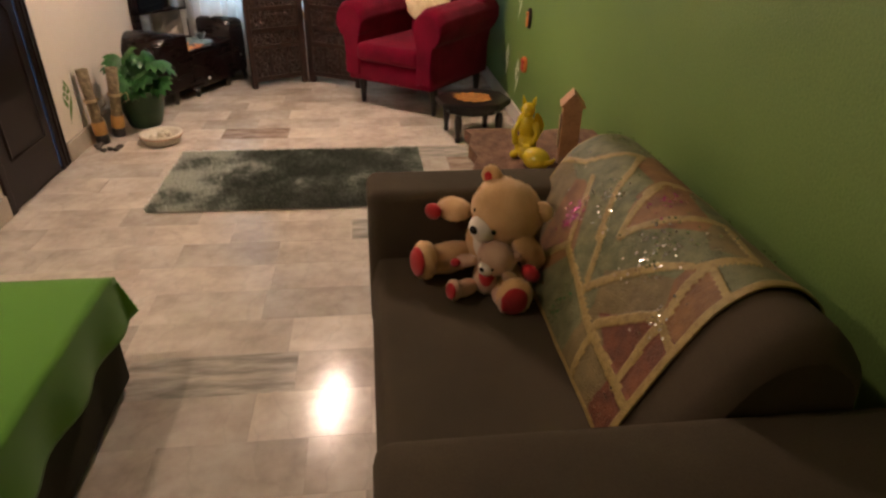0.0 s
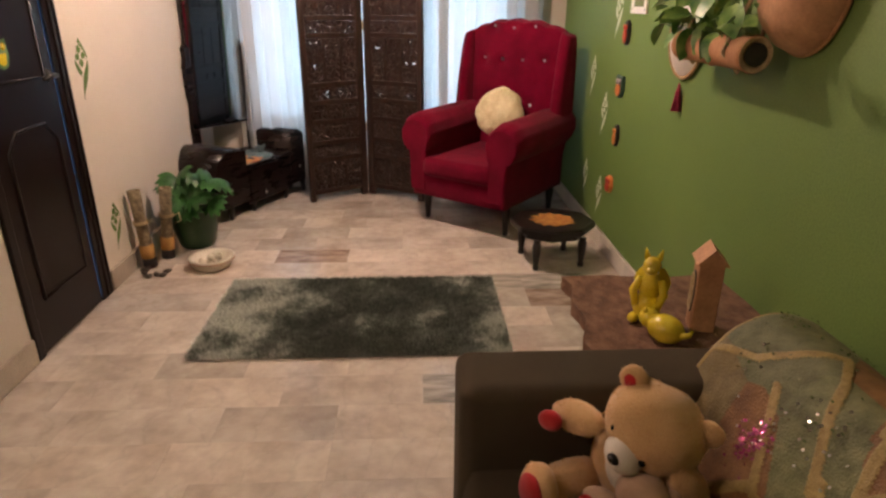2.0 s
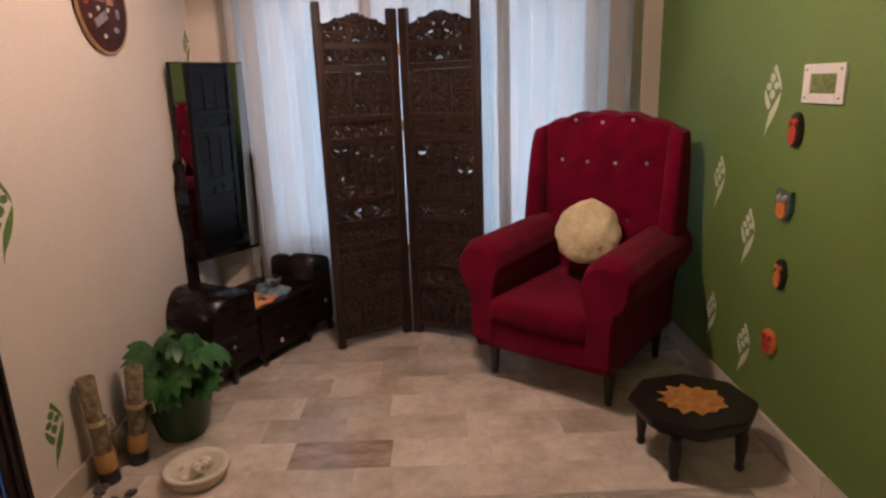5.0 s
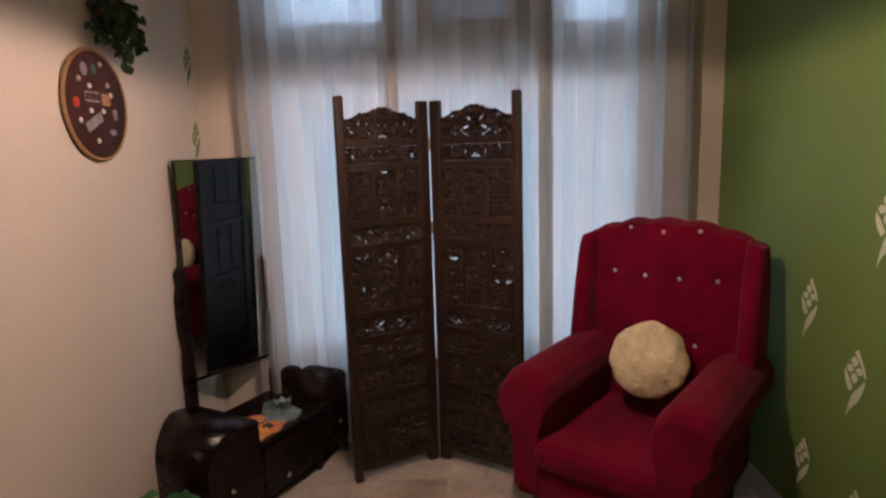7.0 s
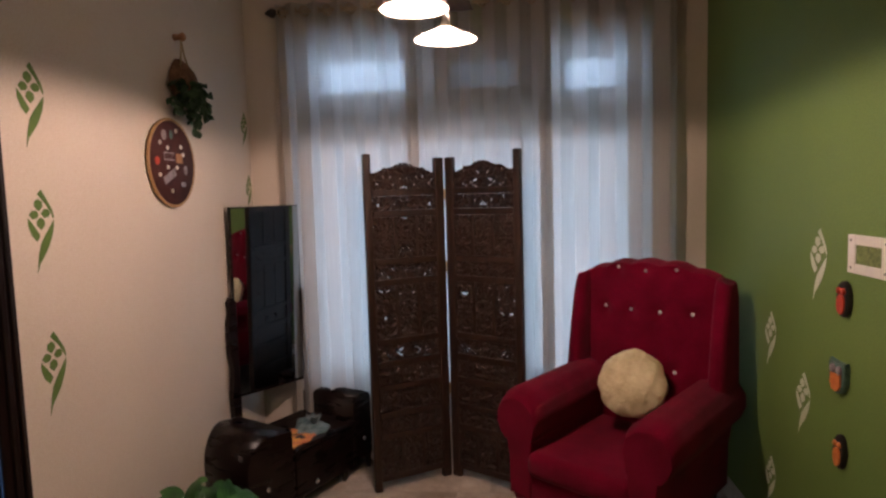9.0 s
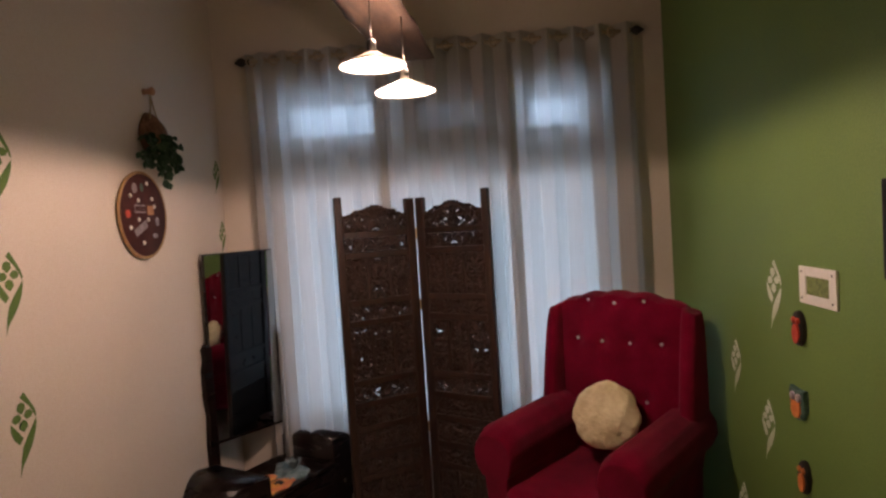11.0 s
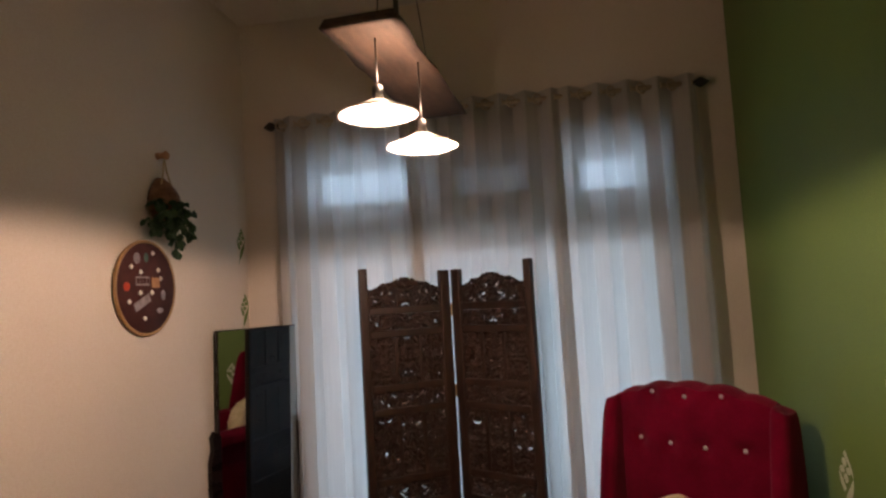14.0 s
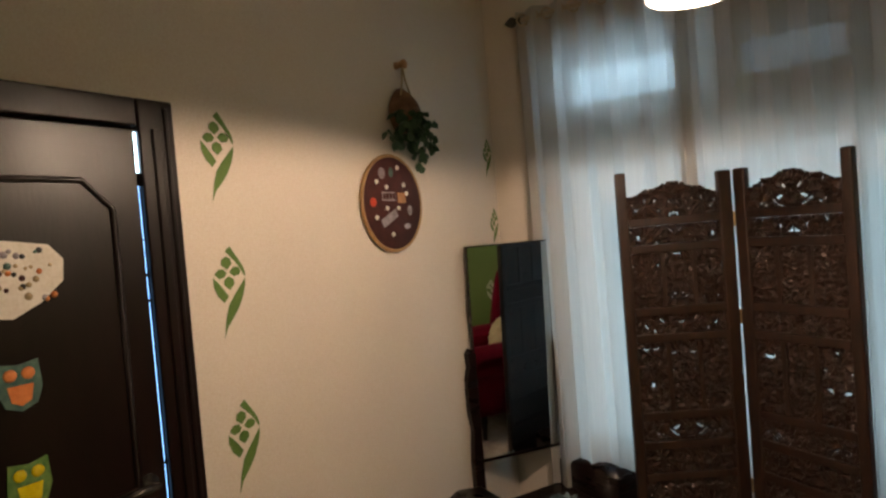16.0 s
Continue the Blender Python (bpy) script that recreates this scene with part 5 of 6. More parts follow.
sw = thing("switch_plate", "white plastic switch plate with a green patterned centre", "switch")
bm = bmesh.new()
y0, y1, z0, z1 = 4.595, 4.82, 1.305, 1.431
for a in ((y0, y0 + 0.042, z0, z1), (y1 - 0.042, y1, z0, z1), (y0 + 0.042, y1 - 0.042, z0, z0 + 0.032), (y0 + 0.042, y1 - 0.042, z1 - 0.032, z1)):
    add_box(bm, -0.010, -0.0005, *a, 0.002)
part("frame", bm, PLASTIC, sw)
part("centre", box(-0.006, -0.0006, y0 + 0.042, y1 - 0.042, z0 + 0.032, z1 - 0.032), surf("olive_print", (0.10, 0.14, 0.035), (0.22, 0.27, 0.09), 90, 0.5), sw)
for y, z in ((y0 + 0.02, z1 - 0.018), (y1 - 0.02, z1 - 0.018), (y0 + 0.02, z0 + 0.018), (y1 - 0.02, z0 + 0.018)):
    part("screw", lathe([(0.004, 0), (0.004, 0.0015)], 8, Matrix.Translation((-0.010, y, z)) @ pose(0, 0, 0, 0, -90, 0)), STEEL, sw)


def ornament(y, z, ry, rz, body, front, label, shape):
    o = thing("wall_ornament", label, "ornament", Matrix.Translation((0, y, z)) @ (ON_GREEN @ Matrix.Translation((0, 0, 0))) @ Matrix.Scale(1, 4), group="small painted ornaments on the green wall")
    bm = bmesh.new()
    add_plate(bm, shape(ry, rz), 0.0, 0.020)
    bmesh.ops.bevel(bm, geom=[e for e in bm.edges if abs(e.verts[0].co.z - e.verts[1].co.z) < 1e-5], offset=0.004, segments=2, affect="EDGES")
    part("body", bm, body, o)
    bm = bmesh.new()
    add_plate(bm, [(x * 0.62, v * 0.55 - rz * 0.28) for x, v in shape(ry, rz)], 0.0195, 0.026)
    part("breast", bm, front, o)
    for s in (-1, 1):
        bm = bmesh.new()
        add_lathe(bm, [(ry * 0.34, 0.0195), (ry * 0.30, 0.026), (0.001, 0.0265)], 12, Matrix.Translation((s * ry * 0.4, rz * 0.45, 0)))
        part("eye", bm, SILVER if body is TEAL else front, o)


sq = lambda a, b: [(-a, b), (-a * 0.9, b * 0.7), (-a, -b * 0.3), (-a * 0.6, -b * 0.85), (0, -b), (a * 0.6, -b * 0.85), (a, -b * 0.3), (a * 0.9, b * 0.7), (a, b), (0, b * 0.82)][::-1]
ornament(4.83, 1.212, 0.036, 0.062, DARKPAINT, REDPAINT, "dark oval painted wall ornament with a red face", lambda a, b: oval(a, b, 20))
ornament(4.85, 0.940, 0.050, 0.058, TEAL, ORANGE, "owl-shaped painted ornament with an orange breast", sq)
ornament(4.83, 0.685, 0.032, 0.060, DARKPAINT, ORANGE, "dark narrow painted wall ornament", lambda a, b: oval(a, b, 20))
ornament(4.86, 0.405, 0.046, 0.050, ORANGE, REDPAINT, "orange round painted wall ornament", lambda a, b: oval(a, b, 20))


def picture(y0, y1, z0, z1, mat, pict, label):
    p = thing("picture_frame", label, "picture frame", group="framed pictures on the green wall")
    w = 0.026
    bm = bmesh.new()
    for a in ((y0, y0 + w, z0, z1), (y1 - w, y1, z0, z1), (y0 + w, y1 - w, z0, z0 + w), (y0 + w, y1 - w, z1 - w, z1)):
        add_box(bm, -0.026, -0.001, *a, 0.004)
    part("frame", bm, mat, p)
    part("print", box(-0.008, -0.001, y0 + w, y1 - w, z0 + w, z1 - w), pict, p)


picture(4.13, 4.34, 1.43, 1.70, DARKDOOR, PICTURE, "dark brown wooden picture frame with an orange print")
picture(3.79, 4.07, 1.445, 1.67, DARKPAINT, PICTURE_B, "black picture frame with a pale greyish print")

# round canvas with tassel
hp = thing("canvas_hoop", "round white canvas in a thin hoop with a pink tassel", "wall hanging")
HY, HZ, HR = 4.085, 1.235, 0.165
M_H = ON_GREEN @ Matrix.Translation((-HY, HZ, 0.004))
part("canvas", lathe([(HR - 0.004, 0.0), (HR - 0.004, 0.012), (0.001, 0.014)], 40, M_H), CANVAS, hp)
part("hoop", tube([M_H @ Vector((HR * math.cos(a), HR * math.sin(a), 0.009)) for a in [i * 2 * math.pi / 48 for i in range(49)]], 0.008, 8), HOOPWOOD, hp, "thin pale wooden hoop")
part("clasp", box(-0.024, -0.004, HY - 0.014, HY + 0.014, HZ + HR - 0.002, HZ + HR + 0.026, 0.003), BRASS, hp)
bm = bmesh.new()
add_lathe(bm, [(0.006, -0.235), (0.010, -0.228), (0.007, -0.215)], 10, Matrix.Translation((-0.016, HY, HZ)))
rnd = random.Random(2)
for _ in range(46):
    a, r = rnd.uniform(0, 6.28), rnd.uniform(0, 0.020)
    add_tube(bm, [(-0.016, HY, HZ - 0.185), (-0.016 + r * 0.5 * math.cos(a), HY + r * 0.5 * math.sin(a), HZ - 0.22), (-0.018 + r * math.cos(a), HY + r * math.sin(a), HZ - 0.30)], 0.0018, 4)
part("tassel", bm, TASSEL, hp, "deep pink thread tassel")

# bamboo planter with money plant
bp = thing("bamboo_planter", "bamboo tube planter hung on ropes with trailing money plant", "hanging planter")
PX, PZ = -0.125, 1.215
bm = bmesh.new()
add_lathe(bm, [(0.050, 0), (0.054, 0.01), (0.050, 0.03), (0.049, 0.24), (0.054, 0.255), (0.049, 0.27), (0.050, 0.47), (0.054, 0.485), (0.050, 0.50), (0.038, 0.50), (0.036, 0.44), (0.001, 0.43)], 24, Matrix.Translation((PX, 3.33, PZ)) @ pose(0, 0, 0, -90, 0, 0), 0, False)
bmesh.ops.recalc_face_normals(bm, faces=bm.faces)
part("tube", bm, TERRA, bp, "reddish brown bamboo tube")
bm = bmesh.new()
add_lathe(bm, [(0.050, 0.0), (0.037, 0.0), (0.036, 0.05), (0.001, 0.055)], 24, Matrix.Translation((PX, 3.3295, PZ)) @ pose(0, 0, 0, -90, 0, 0), 0, False)
part("open_end", bm, JUTE, bp)
# Dark disc paints the shade inside the open end.
part("hollow", lathe([(0.033, 0.0), (0.033, 0.002)], 20, Matrix.Translation((PX, 3.3285, PZ)) @ pose(0, 0, 0, -90, 0, 0)), DARKPAINT, bp, "flat dark disc for the shade inside the bamboo end")
for yy in (3.42, 3.74):
    part("rope", tube([(PX - 0.056, yy, PZ), (PX, yy, PZ - 0.058), (PX + 0.056, yy, PZ), (PX * 0.6, yy - 0.02, PZ + 0.22), (-0.012, (3.58 + yy) / 2, PZ + 0.46)], 0.006, 6), JUTE, bp)
    part("rope", tube([(PX - 0.056, yy, PZ), (PX * 0.7, yy, PZ + 0.23), (-0.012, (3.58 + yy) / 2, PZ + 0.46)], 0.006, 6), JUTE, bp)
part("hook", lathe([(0.012, 0), (0.008, 0.02), (0.012, 0.035)], 8, Matrix.Translation((0, 3.58, PZ + 0.46)) @ pose(0, 0, 0, 0, -90, 0)), STEEL, bp)
rnd = random.Random(9)
for k in range(54):
    y, x = rnd.uniform(3.40, 3.84), PX + rnd.uniform(-0.03, 0.03)
    az, el = rnd.uniform(0, 360), rnd.uniform(-10, 75)
    L = rnd.uniform(0.06, 0.115)
    r0 = rnd.uniform(0.03, 0.16)
    d = Vector((math.cos(radians(az)) * math.cos(radians(el)) * 0.45 - 0.2, math.sin(radians(az)) * math.cos(radians(el)), abs(math.sin(radians(el))) + 0.25)).normalized()
    p0 = Vector((x, y, PZ + 0.035))
    p1 = p0 + d * r0
    p1.x = min(p1.x, -0.10)
    bm = bmesh.new()
    add_tube(bm, [p0, (p0 + p1) / 2 + Vector((0, 0, 0.012)), p1], 0.0022, 4)
    leaf_blade(bm, Matrix.Translation(p1) @ pose(0, 0, 0, rnd.uniform(-35, 35), rnd.uniform(-10, 60), az if not 20 > (az % 360) or az > 340 else az + 60), L, L * 0.72, 0, 0.3)
    part("leaf", bm, LEAF_MONEY, bp)

# bulging wooden wall bowl
wt = thing("wall_bowl", "tan turned wooden bowl hung face down on the green wall", "wall bowl")
M_W = ON_GREEN @ Matrix.Translation((-3.31, 1.405, 0.001)) @ Matrix.Diagonal((0.92, 1.0, 1, 1))
part("bowl", lathe([(0.186, 0.0), (0.190, 0.012), (0.184, 0.03), (0.172, 0.06), (0.135, 0.098), (0.07, 0.120), (0.001, 0.124)], 44, M_W, False), TANWOOD, wt, smooth=True)
part("rim", tube([M_W @ Vector((0.189 * math.cos(a), 0.189 * math.sin(a), 0.010)) for a in [i * 2 * math.pi / 44 for i in range(45)]], 0.007, 6), BASKET, wt, "darker cane rim")


# ---- things on the cream wall ----
hb = thing("badge_hoop", "maroon felt badge board in a wooden hoop with metal badges", "wall hanging")
M_B = ON_LEFT @ Matrix.Translation((5.345, 1.775, 0.004))
part("board", lathe([(0.188, 0.0), (0.188, 0.014), (0.001, 0.0145)], 44, M_B), DARKBOARD, hb)
part("hoop", tube([M_B @ Vector((0.192 * math.cos(a), 0.192 * math.sin(a), 0.010)) for a in [i * 2 * math.pi / 52 for i in range(53)]], 0.0075, 8), HOOPWOOD, hb, "pale wooden hoop")
for x, y in ((-0.10, 0.085), (-0.04, 0.065), (0.075, 0.075), (-0.045, -0.02), (0.03, -0.02), (-0.115, -0.055), (-0.02, -0.125), (0.04, 0.145), (0.09, 0.04)):
    part("stud", lathe([(0.010, 0.0145), (0.008, 0.019), (0.001, 0.021)], 10, M_B @ Matrix.Translation((x, y, 0))), PLASTIC, hb, "white stud", True)
for x, y, w, h, r, mt in ((-0.03, 0.028, 0.085, 0.036, 0, SILVER), (0.055, 0.022, 0.05, 0.042, 0, TANWOOD), (-0.035, -0.06, 0.105, 0.034, 24, SILVER), (-0.13, 0.005, 0.036, 0.036, 0, REDPAINT), (-0.065, 0.12, 0.040, 0.046, 0, SILVER), (0.105, -0.03, 0.028, 0.042, 0, SILVER), (0.08, -0.095, 0.042, 0.022, 0, SILVER), (-0.005, 0.125, 0.026, 0.040, 0, TEAL)):
    part("badge", plate(oval(w / 2, h / 2, 14) if w < 0.05 else [(-w / 2, -h / 2), (w / 2, -h / 2), (w / 2, h / 2), (-w / 2, h / 2)], 0.0145, 0.0175, M_B @ Matrix.Translation((x, y, 0)) @ Matrix.Rotation(radians(r), 4, "Z")), mt, hb, "worn metal badge")
for k in range(4):
    part("badge_bar", box(-0.0085, 0.0085, -0.012, 0.012, 0.0175, 0.0185, m=M_B @ Matrix.Translation((-0.062 + k * 0.021, 0.028, 0))), DARKBOARD, hb)

hpl = thing("wall_planter", "half coconut wall planter hung by cord with dark trailing ivy", "hanging planter")
HPY, HPZ = 5.462, 2.352
part("peg", lathe([(0.016, 0), (0.012, 0.02), (0.020, 0.045), (0.008, 0.055)], 12, Matrix.Translation((XL, HPY, HPZ)) @ pose(0, 0, 0, 0, 90, 0)), TANWOOD, hpl, smooth=True)
for s in (-1, 1):
    part("cord", tube([(XL + 0.03, HPY, HPZ), (XL + 0.035, HPY + s * 0.012, HPZ - 0.07), (XL + 0.045, HPY + s * 0.055, HPZ - 0.18)], 0.004, 6), JUTE, hpl)
bm = bmesh.new()
add_grid(bm, lambda u, v: Vector((XL + 0.006 + 0.085 * math.sin(math.pi * u) * math.sin(math.pi * (0.08 + 0.84 * v)), HPY - 0.085 * math.cos(math.pi * u) * math.sin(math.pi * (0.12 + 0.8 * v)), HPZ - 0.30 + 0.20 * v)), 20, 12)
part("shell", bm, ROUGHWOOD, hpl, "brown coconut-fibre shell").modifiers.new("thick", "SOLIDIFY").thickness = 0.006
rnd = random.Random(12)
for k in range(75):
    t = rnd.random()
    y = HPY + rnd.gauss(-0.02, 0.065)
    p = Vector((XL + rnd.uniform(0.04, 0.13), y, HPZ - 0.20 - rnd.uniform(0, 0.24) * (0.6 + 0.4 * (y > HPY))))
    bm = bmesh.new()
    for q in range(3):
        leaf_blade(bm, Matrix.Translation(p) @ pose(0, 0, 0, rnd.uniform(-60, 60), rnd.uniform(0, 80), rnd.uniform(-120, 120) + q * 70), rnd.uniform(0.028, 0.045), 0.03, 0, 0.3, 3)
    part("ivy_sprig", bm, LEAF_DARK, hpl)


def sticker(y, z, outline, mats, label):
    m = Matrix(((0, 0, 1, LX + 0.001), (1, 0, 0, 0), (0, 1, 0, 0), (0, 0, 0, 1))) @ Matrix.Translation((y, z, 0))
    o = thing("door_sticker", label, "sticker", group="cloth stickers on the door")
    part("backing", plate(outline, 0, 0.003, m), mats[0], o)
    return o, m


rnd = random.Random(3)
o, m = sticker(3.955, 1.625, [(-0.11, 0.05), (-0.06, 0.085), (0.02, 0.075), (0.085, 0.065), (0.115, 0.03), (0.11, -0.02), (0.06, -0.065), (0.0, -0.095), (-0.06, -0.085), (-0.10, -0.03)][::-1], [FLORAL], "white floral heart-shaped cloth sticker")
for k in range(44):
    a, b = rnd.uniform(-0.085, 0.09), rnd.uniform(-0.06, 0.055)
    part("flower_spot", lathe([(rnd.uniform(0.004, 0.009), 0.003), (0.002, 0.0045)], 7, m @ Matrix.Translation((a, b, 0))), rnd.choice((SILVER, DARKPAINT, DARKBOARD, ORANGE, JUTE, TEAL)), o)
for z, a, b in ((1.385, TEAL, ORANGE), (1.165, LIME, YELLOW)):
    o, m = sticker(3.955, z, [(-0.04, 0.052), (-0.045, -0.01), (-0.032, -0.045), (0, -0.058), (0.032, -0.045), (0.045, -0.01), (0.04, 0.052), (0, 0.044)], [a], "owl-shaped painted cloth sticker")
    part("breast", plate([(-0.026, 0.0), (-0.02, -0.035), (0, -0.046), (0.02, -0.035), (0.026, 0.0)], 0.003, 0.005, m), b, o)
    for s in (-1, 1):
        part("eye", lathe([(0.014, 0.003), (0.012, 0.006), (0.001, 0.0065)], 12, m @ Matrix.Translation((s * 0.018, 0.024, 0))), b, o)


# ---- floor things by the cream wall ----
pl = thing("potted_plant", "leafy artificial monstera in a dark green pot", "potted plant")
POT = Vector((-2.40, 5.04, 0))
part("pot", lathe([(0.088, 0.0), (0.100, 0.02), (0.122, 0.10), (0.140, 0.20), (0.147, 0.255), (0.154, 0.262), (0.154, 0.280), (0.138, 0.280), (0.132, 0.24), (0.001, 0.235)], 28, Matrix.Translation(POT), False), surf("dark_green_glaze", (0.012, 0.045, 0.014), (0.025, 0.07, 0.022), 12, 0.3), pl, smooth=True)
rnd = random.Random(21)
LEAVES = [(-115, 62, 0.20, 0.20), (-150, 52, 0.17, 0.19), (-75, 58, 0.15, 0.18), (-20, 45, 0.22, 0.19), (15, 38, 0.20, 0.18), (-60, 30, 0.16, 0.20), (-95, 22, 0.15, 0.18), (-30, 15, 0.17, 0.17), (40, 55, 0.18, 0.16), (-130, 30, 0.14, 0.16), (-5, 62, 0.22, 0.17), (-100, 75, 0.22, 0.17), (-45, 70, 0.20, 0.15), (70, 35, 0.15, 0.15), (-80, 5, 0.15, 0.16)]
for az, el, reach, L in LEAVES:
    p0 = POT + Vector((0, 0, 0.25))
    d = Vector((math.cos(radians(az)) * math.cos(radians(el)), math.sin(radians(az)) * math.cos(radians(el)), math.sin(radians(el))))
    p1 = p0 + d * reach
    p1.x = max(p1.x, XL + 0.11)
    bm = bmesh.new()
    add_tube(bm, [p0, (p0 + p1) / 2 + Vector((0, 0, 0.02)), p1], 0.003, 5)
    base = Matrix.Translation(p1) @ pose(0, 0, 0, rnd.uniform(-45, 45), rnd.uniform(-10, 55), az + rnd.uniform(-35, 35) if p1.x > XL + 0.16 else -60)
    for a in (0, 30, -30, 60, -60, 92, -92):
        leaf_blade(bm, base @ pose(0, 0, 0, 0, 0, a * 0.9), L * (0.66 - 0.05 * abs(a) / 30), L * 0.27, 0, 0.3)
    part("leaf", bm, LEAF, pl)
for k, (x, y, h, tilt) in enumerate(((-2.545, 4.70, 0.43, -3), (-2.50, 4.83, 0.41, 6))):
    bt = thing("bamboo_vase", "mossy bamboo vase bound with rope and an orange base band", "vase", pose(x, y, 0, 0, tilt, 0), group="bamboo vases by the wall")
    part("body", lathe([(0.030, 0.0), (0.033, 0.01), (0.031, 0.10), (0.036, 0.11), (0.032, 0.12), (0.030, 0.23), (0.034, 0.24), (0.029, 0.25), (0.033, h), (0.026, h), (0.022, h - 0.06), (0.001, h - 0.065)], 18, None, False), surf("grey_moss_bark", (0.13, 0.095, 0.055), (0.26, 0.20, 0.12), 30, 0.9, bump=0.9, fine=60, dist=0.01), bt, smooth=True)
    part("band", lathe([(0.0335, 0.055), (0.037, 0.06), (0.037, 0.125), (0.0335, 0.13)], 18, None, False), surf("ochre_wrap", (0.42, 0.22, 0.06), (0.55, 0.31, 0.10), 20, 0.7), bt, "orange wrapped band", True)
    part("foot_band", lathe([(0.0335, 0.0), (0.037, 0.004), (0.036, 0.05), (0.0335, 0.052)], 18, None, False), DARKPAINT, bt)
    bm = bmesh.new()
    for r in range(3):
        add_tube(bm, [(0.037 * math.cos(a), 0.037 * math.sin(a), 0.25 + 0.006 * r) for a in [i * 2 * math.pi / 16 for i in range(17)]], 0.0035, 5)
    add_tube(bm, [(0.036, 0, 0.25), (0.075, -0.02, 0.28), (0.085, -0.02, 0.235), (0.045, 0, 0.21)], 0.003, 5)
    part("rope", bm, JUTE, bt, "pale rope tie")
rnd = random.Random(8)
for k in range(9):
    bm = bmesh.new()
    add_ell(bm, (0, 0, 0.010), (rnd.uniform(0.014, 0.03), rnd.uniform(0.012, 0.02), 0.011), None, 0, 10, 0.3)
    s = part("pebble", bm, surf("dark_pebble", (0.05, 0.04, 0.03), (0.12, 0.10, 0.08), 30, 0.7) if k == 0 else bpy.data.materials["dark_pebble"])
    s.matrix_basis = pose(-2.55 + rnd.uniform(-0.03, 0.14), 4.55 + rnd.uniform(-0.03, 0.13), 0, 0, 0, rnd.uniform(0, 180))
    tagged(s, "dark rough pebble on the floor by the vases", "stone", group="pebbles by the vases")
bo = thing("ceramic_bowl", "shallow cream ceramic bowl with shells on the floor", "bowl", pose(-2.215, 4.70, 0))
part("bowl", lathe([(0.085, 0.0), (0.095, 0.004), (0.118, 0.045), (0.122, 0.058), (0.112, 0.060), (0.095, 0.052), (0.088, 0.02), (0.001, 0.015)], 36, None, False), CERAMIC, bo, smooth=True)
bm = bmesh.new()
add_tube(bm, [(0.1195 * math.cos(a), 0.1195 * math.sin(a), 0.047) for a in [i * 2 * math.pi / 40 for i in range(41)]], 0.003, 5)
part("rim_band", bm, TANWOOD, bo)
rnd = random.Random(5)
for k in range(16):
    a, r = rnd.uniform(0, 6.28), rnd.uniform(0, 0.065)
    bm = bmesh.new()
    add_ell(bm, (0, 0, 0), (rnd.uniform(0.014, 0.026), rnd.uniform(0.012, 0.018), 0.011), None, 0, 10, 0.35)
    s = part("shell", bm, SHELL)
    s.matrix_basis = pose(-2.215 + r * math.cos(a), 4.70 + r * math.sin(a), 0.030 + 0.018 * (k > 8), rnd.uniform(-30, 30), rnd.uniform(-30, 30), rnd.uniform(0, 360))
    tagged(s, "small pale sea shell lying in the bowl", "shell", group="shells in the bowl")

# ---- stool ----
stl = thing("stool", "low dark eight-sided wooden stool with an orange painted top", "stool", pose(-0.345, 4.735, 0, 0, 0, 12))
SR, SH = 0.238, 0.238
octo = [(SR * math.cos(math.pi / 8 + k * math.pi / 4), SR * 0.92 * math.sin(math.pi / 8 + k * math.pi / 4)) for k in range(8)]
bm = plate(octo, SH - 0.035, SH)
bmesh.ops.bevel(bm, geom=[e for e in bm.edges], offset=0.006, segments=2, affect="EDGES")
part("top", bm, BLACKLEG, stl)
star = []
rnd = random.Random(6)
for k in range(24):
    r = 0.12 * (1 if k % 2 else 0.78) * rnd.uniform(0.86, 1.12)
    star.append((r * math.cos(k * math.pi / 12) * 1.05, r * math.sin(k * math.pi / 12)))
part("painted_motif", plate(star, SH + 0.0005, SH + 0.0022), surf("orange_batik", (0.30, 0.10, 0.022), (0.48, 0.24, 0.065), 40, 0.5), stl, "orange painted star motif")
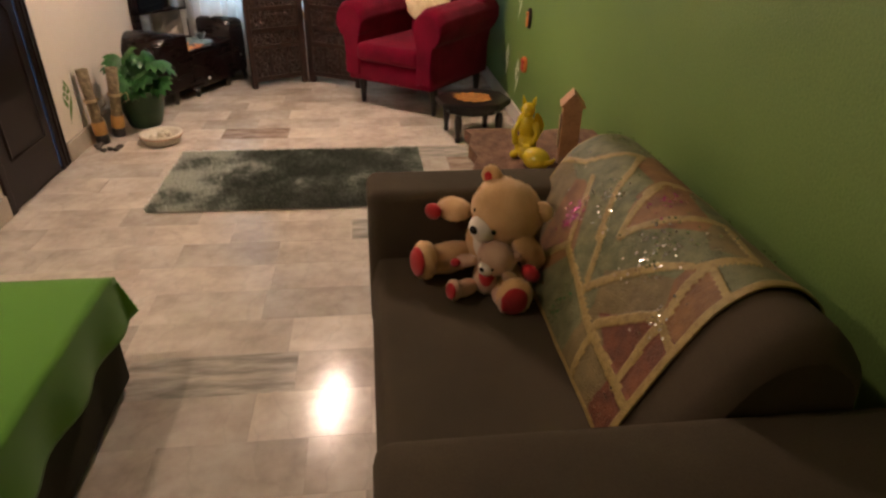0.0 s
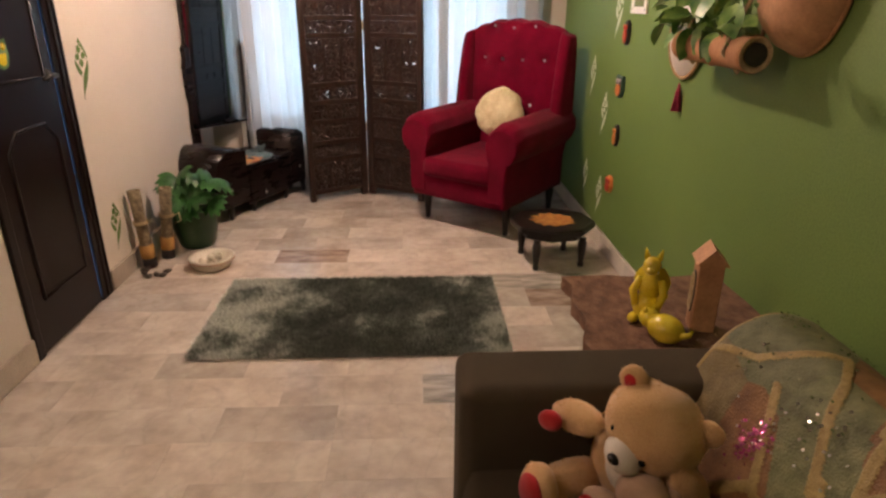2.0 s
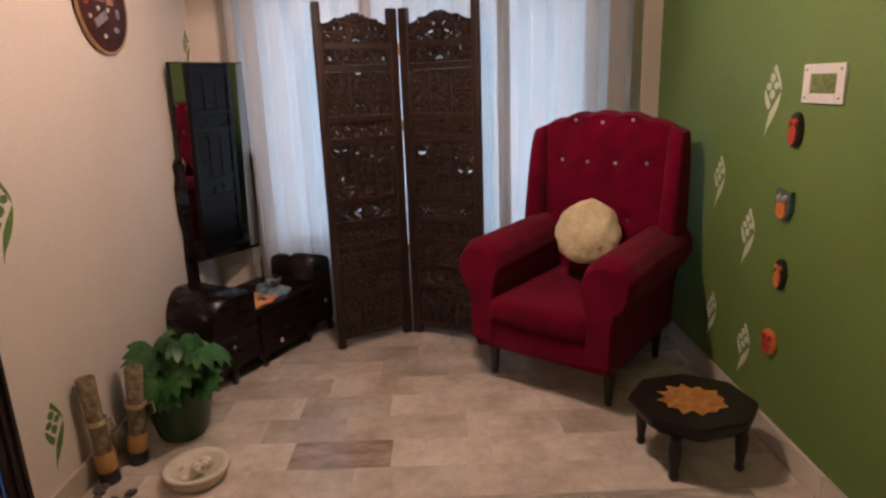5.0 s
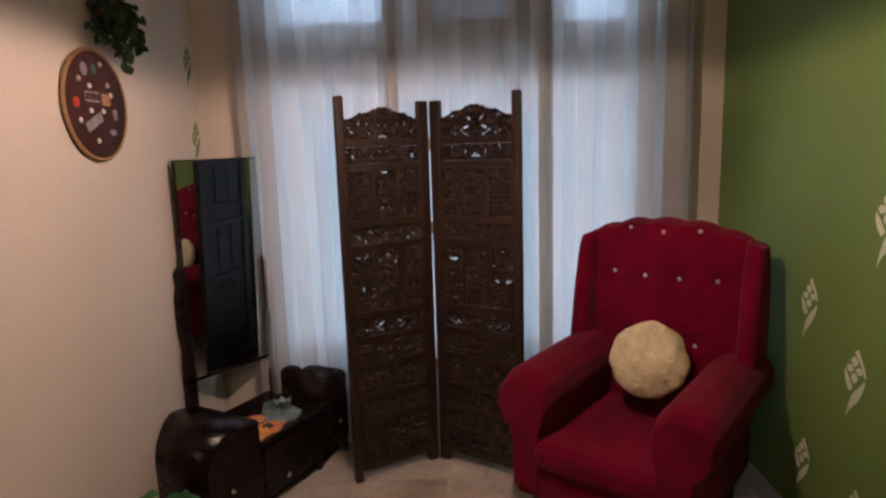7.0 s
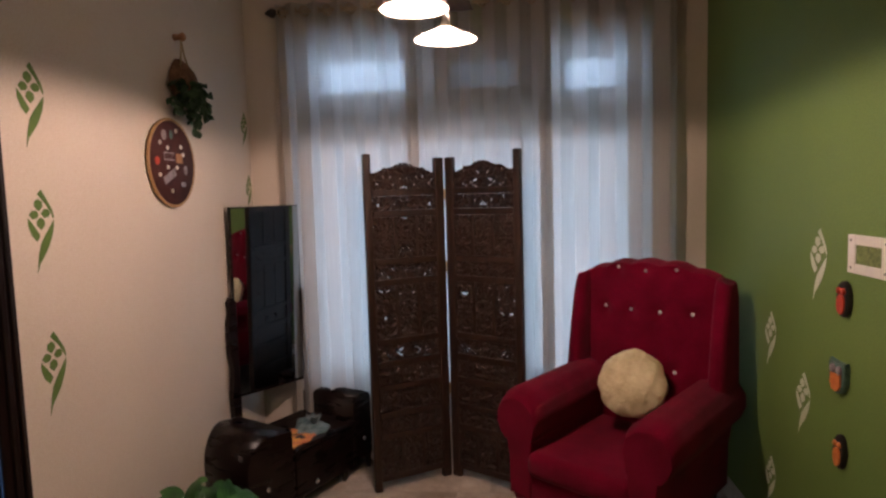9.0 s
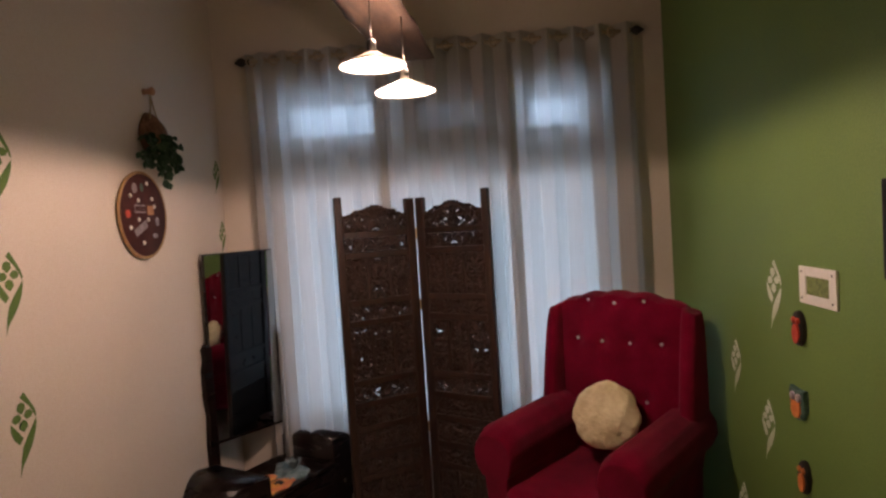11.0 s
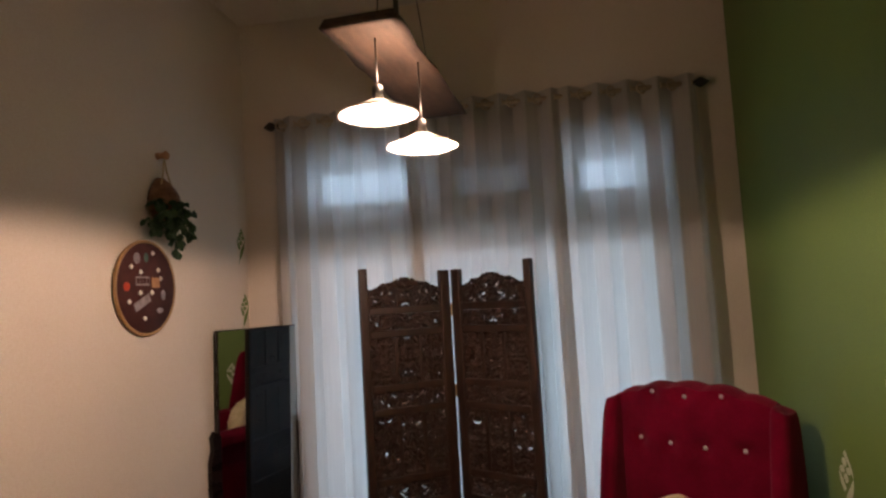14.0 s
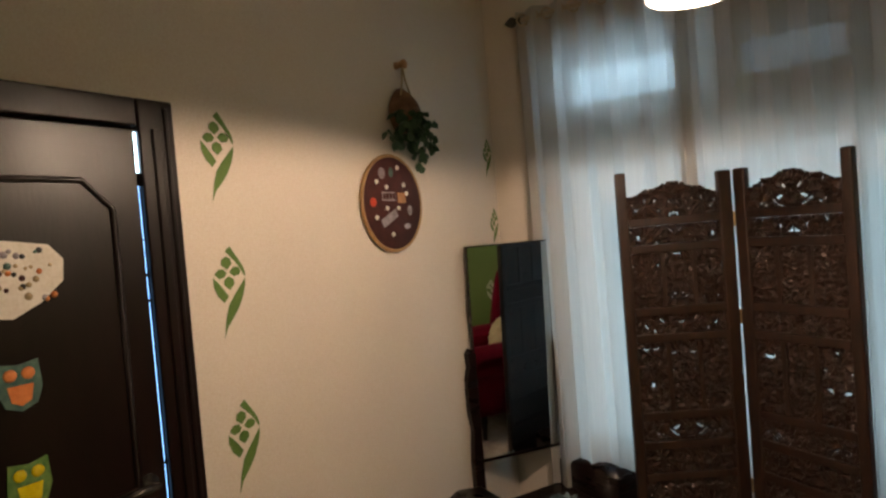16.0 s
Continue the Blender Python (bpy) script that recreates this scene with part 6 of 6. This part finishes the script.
part("apron", plate([(x * 0.8, y * 0.8) for x, y in octo], SH - 0.07, SH - 0.035), BLACKLEG, stl)
for k in range(4):
    a = math.pi / 8 + k * math.pi / 2 + 0.35
    part("leg", lathe([(0.015, 0), (0.019, 0.015), (0.014, 0.03), (0.022, 0.09), (0.024, 0.14), (0.017, 0.16), (0.022, SH - 0.07)], 14, Matrix.Translation((0.185 * math.cos(a), 0.175 * math.sin(a), 0))), BLACKLEG, stl, smooth=True)


# ---- floor tiles ----
tile_mesh = {}
BROWN_T = surf("brown_veined_marble", (0.24, 0.165, 0.12), (0.50, 0.40, 0.32), 7, 0.12, bump=0.02, fine=24, detail=8, stretch=(1, 2.5, 1))
GREY_T = surf("grey_streaked_marble", (0.24, 0.225, 0.185), (0.64, 0.565, 0.48), 5.0, 0.10, bump=0.02, fine=24, detail=8, stretch=(1, 5.5, 1))
STAINED = [(-1.60, 4.74, BROWN_T), (-0.34, 4.47, GREY_T), (-0.62, 4.47, GREY_T), (-1.42, 2.58, GREY_T), (-1.02, 3.45, GREY_T), (-0.28, 4.28, BROWN_T)]
rnd = random.Random(17)
ROWH = 0.19
y = YB - 0.02
while y > YN:
    y0 = y - ROWH
    x = XL + 0.016 - rnd.uniform(0.02, 0.38)
    while x < XR - 0.016:
        ln = rnd.choice((0.34, 0.40, 0.40, 0.46, 0.52))
        a, b = max(x, XL + 0.018), min(x + ln, XR - 0.018)
        x += ln
        if b - a < 0.03:
            continue
        key = round(b - a, 2)
        if key not in tile_mesh:
            bm = box(-key / 2 + 0.0002, key / 2 - 0.0002, -ROWH / 2 + 0.0002, ROWH / 2 - 0.0002, -0.004, 0.0, 0.0003, segs=1)
            me = bpy.data.meshes.new("tile")
            bm.to_mesh(me)
            bm.free()
            me.materials.append(MARBLE)
            tile_mesh[key] = me
        me = tile_mesh[key]
        for sx, sy, mat in STAINED:
            if a < sx < b and y0 < sy < y:
                me = me.copy()
                me.materials[0] = mat
        t = new("tile", me)
        t.parent = floor
        t.matrix_basis = Matrix.Translation(((a + b) / 2, (y + y0) / 2, 0))
    y = y0
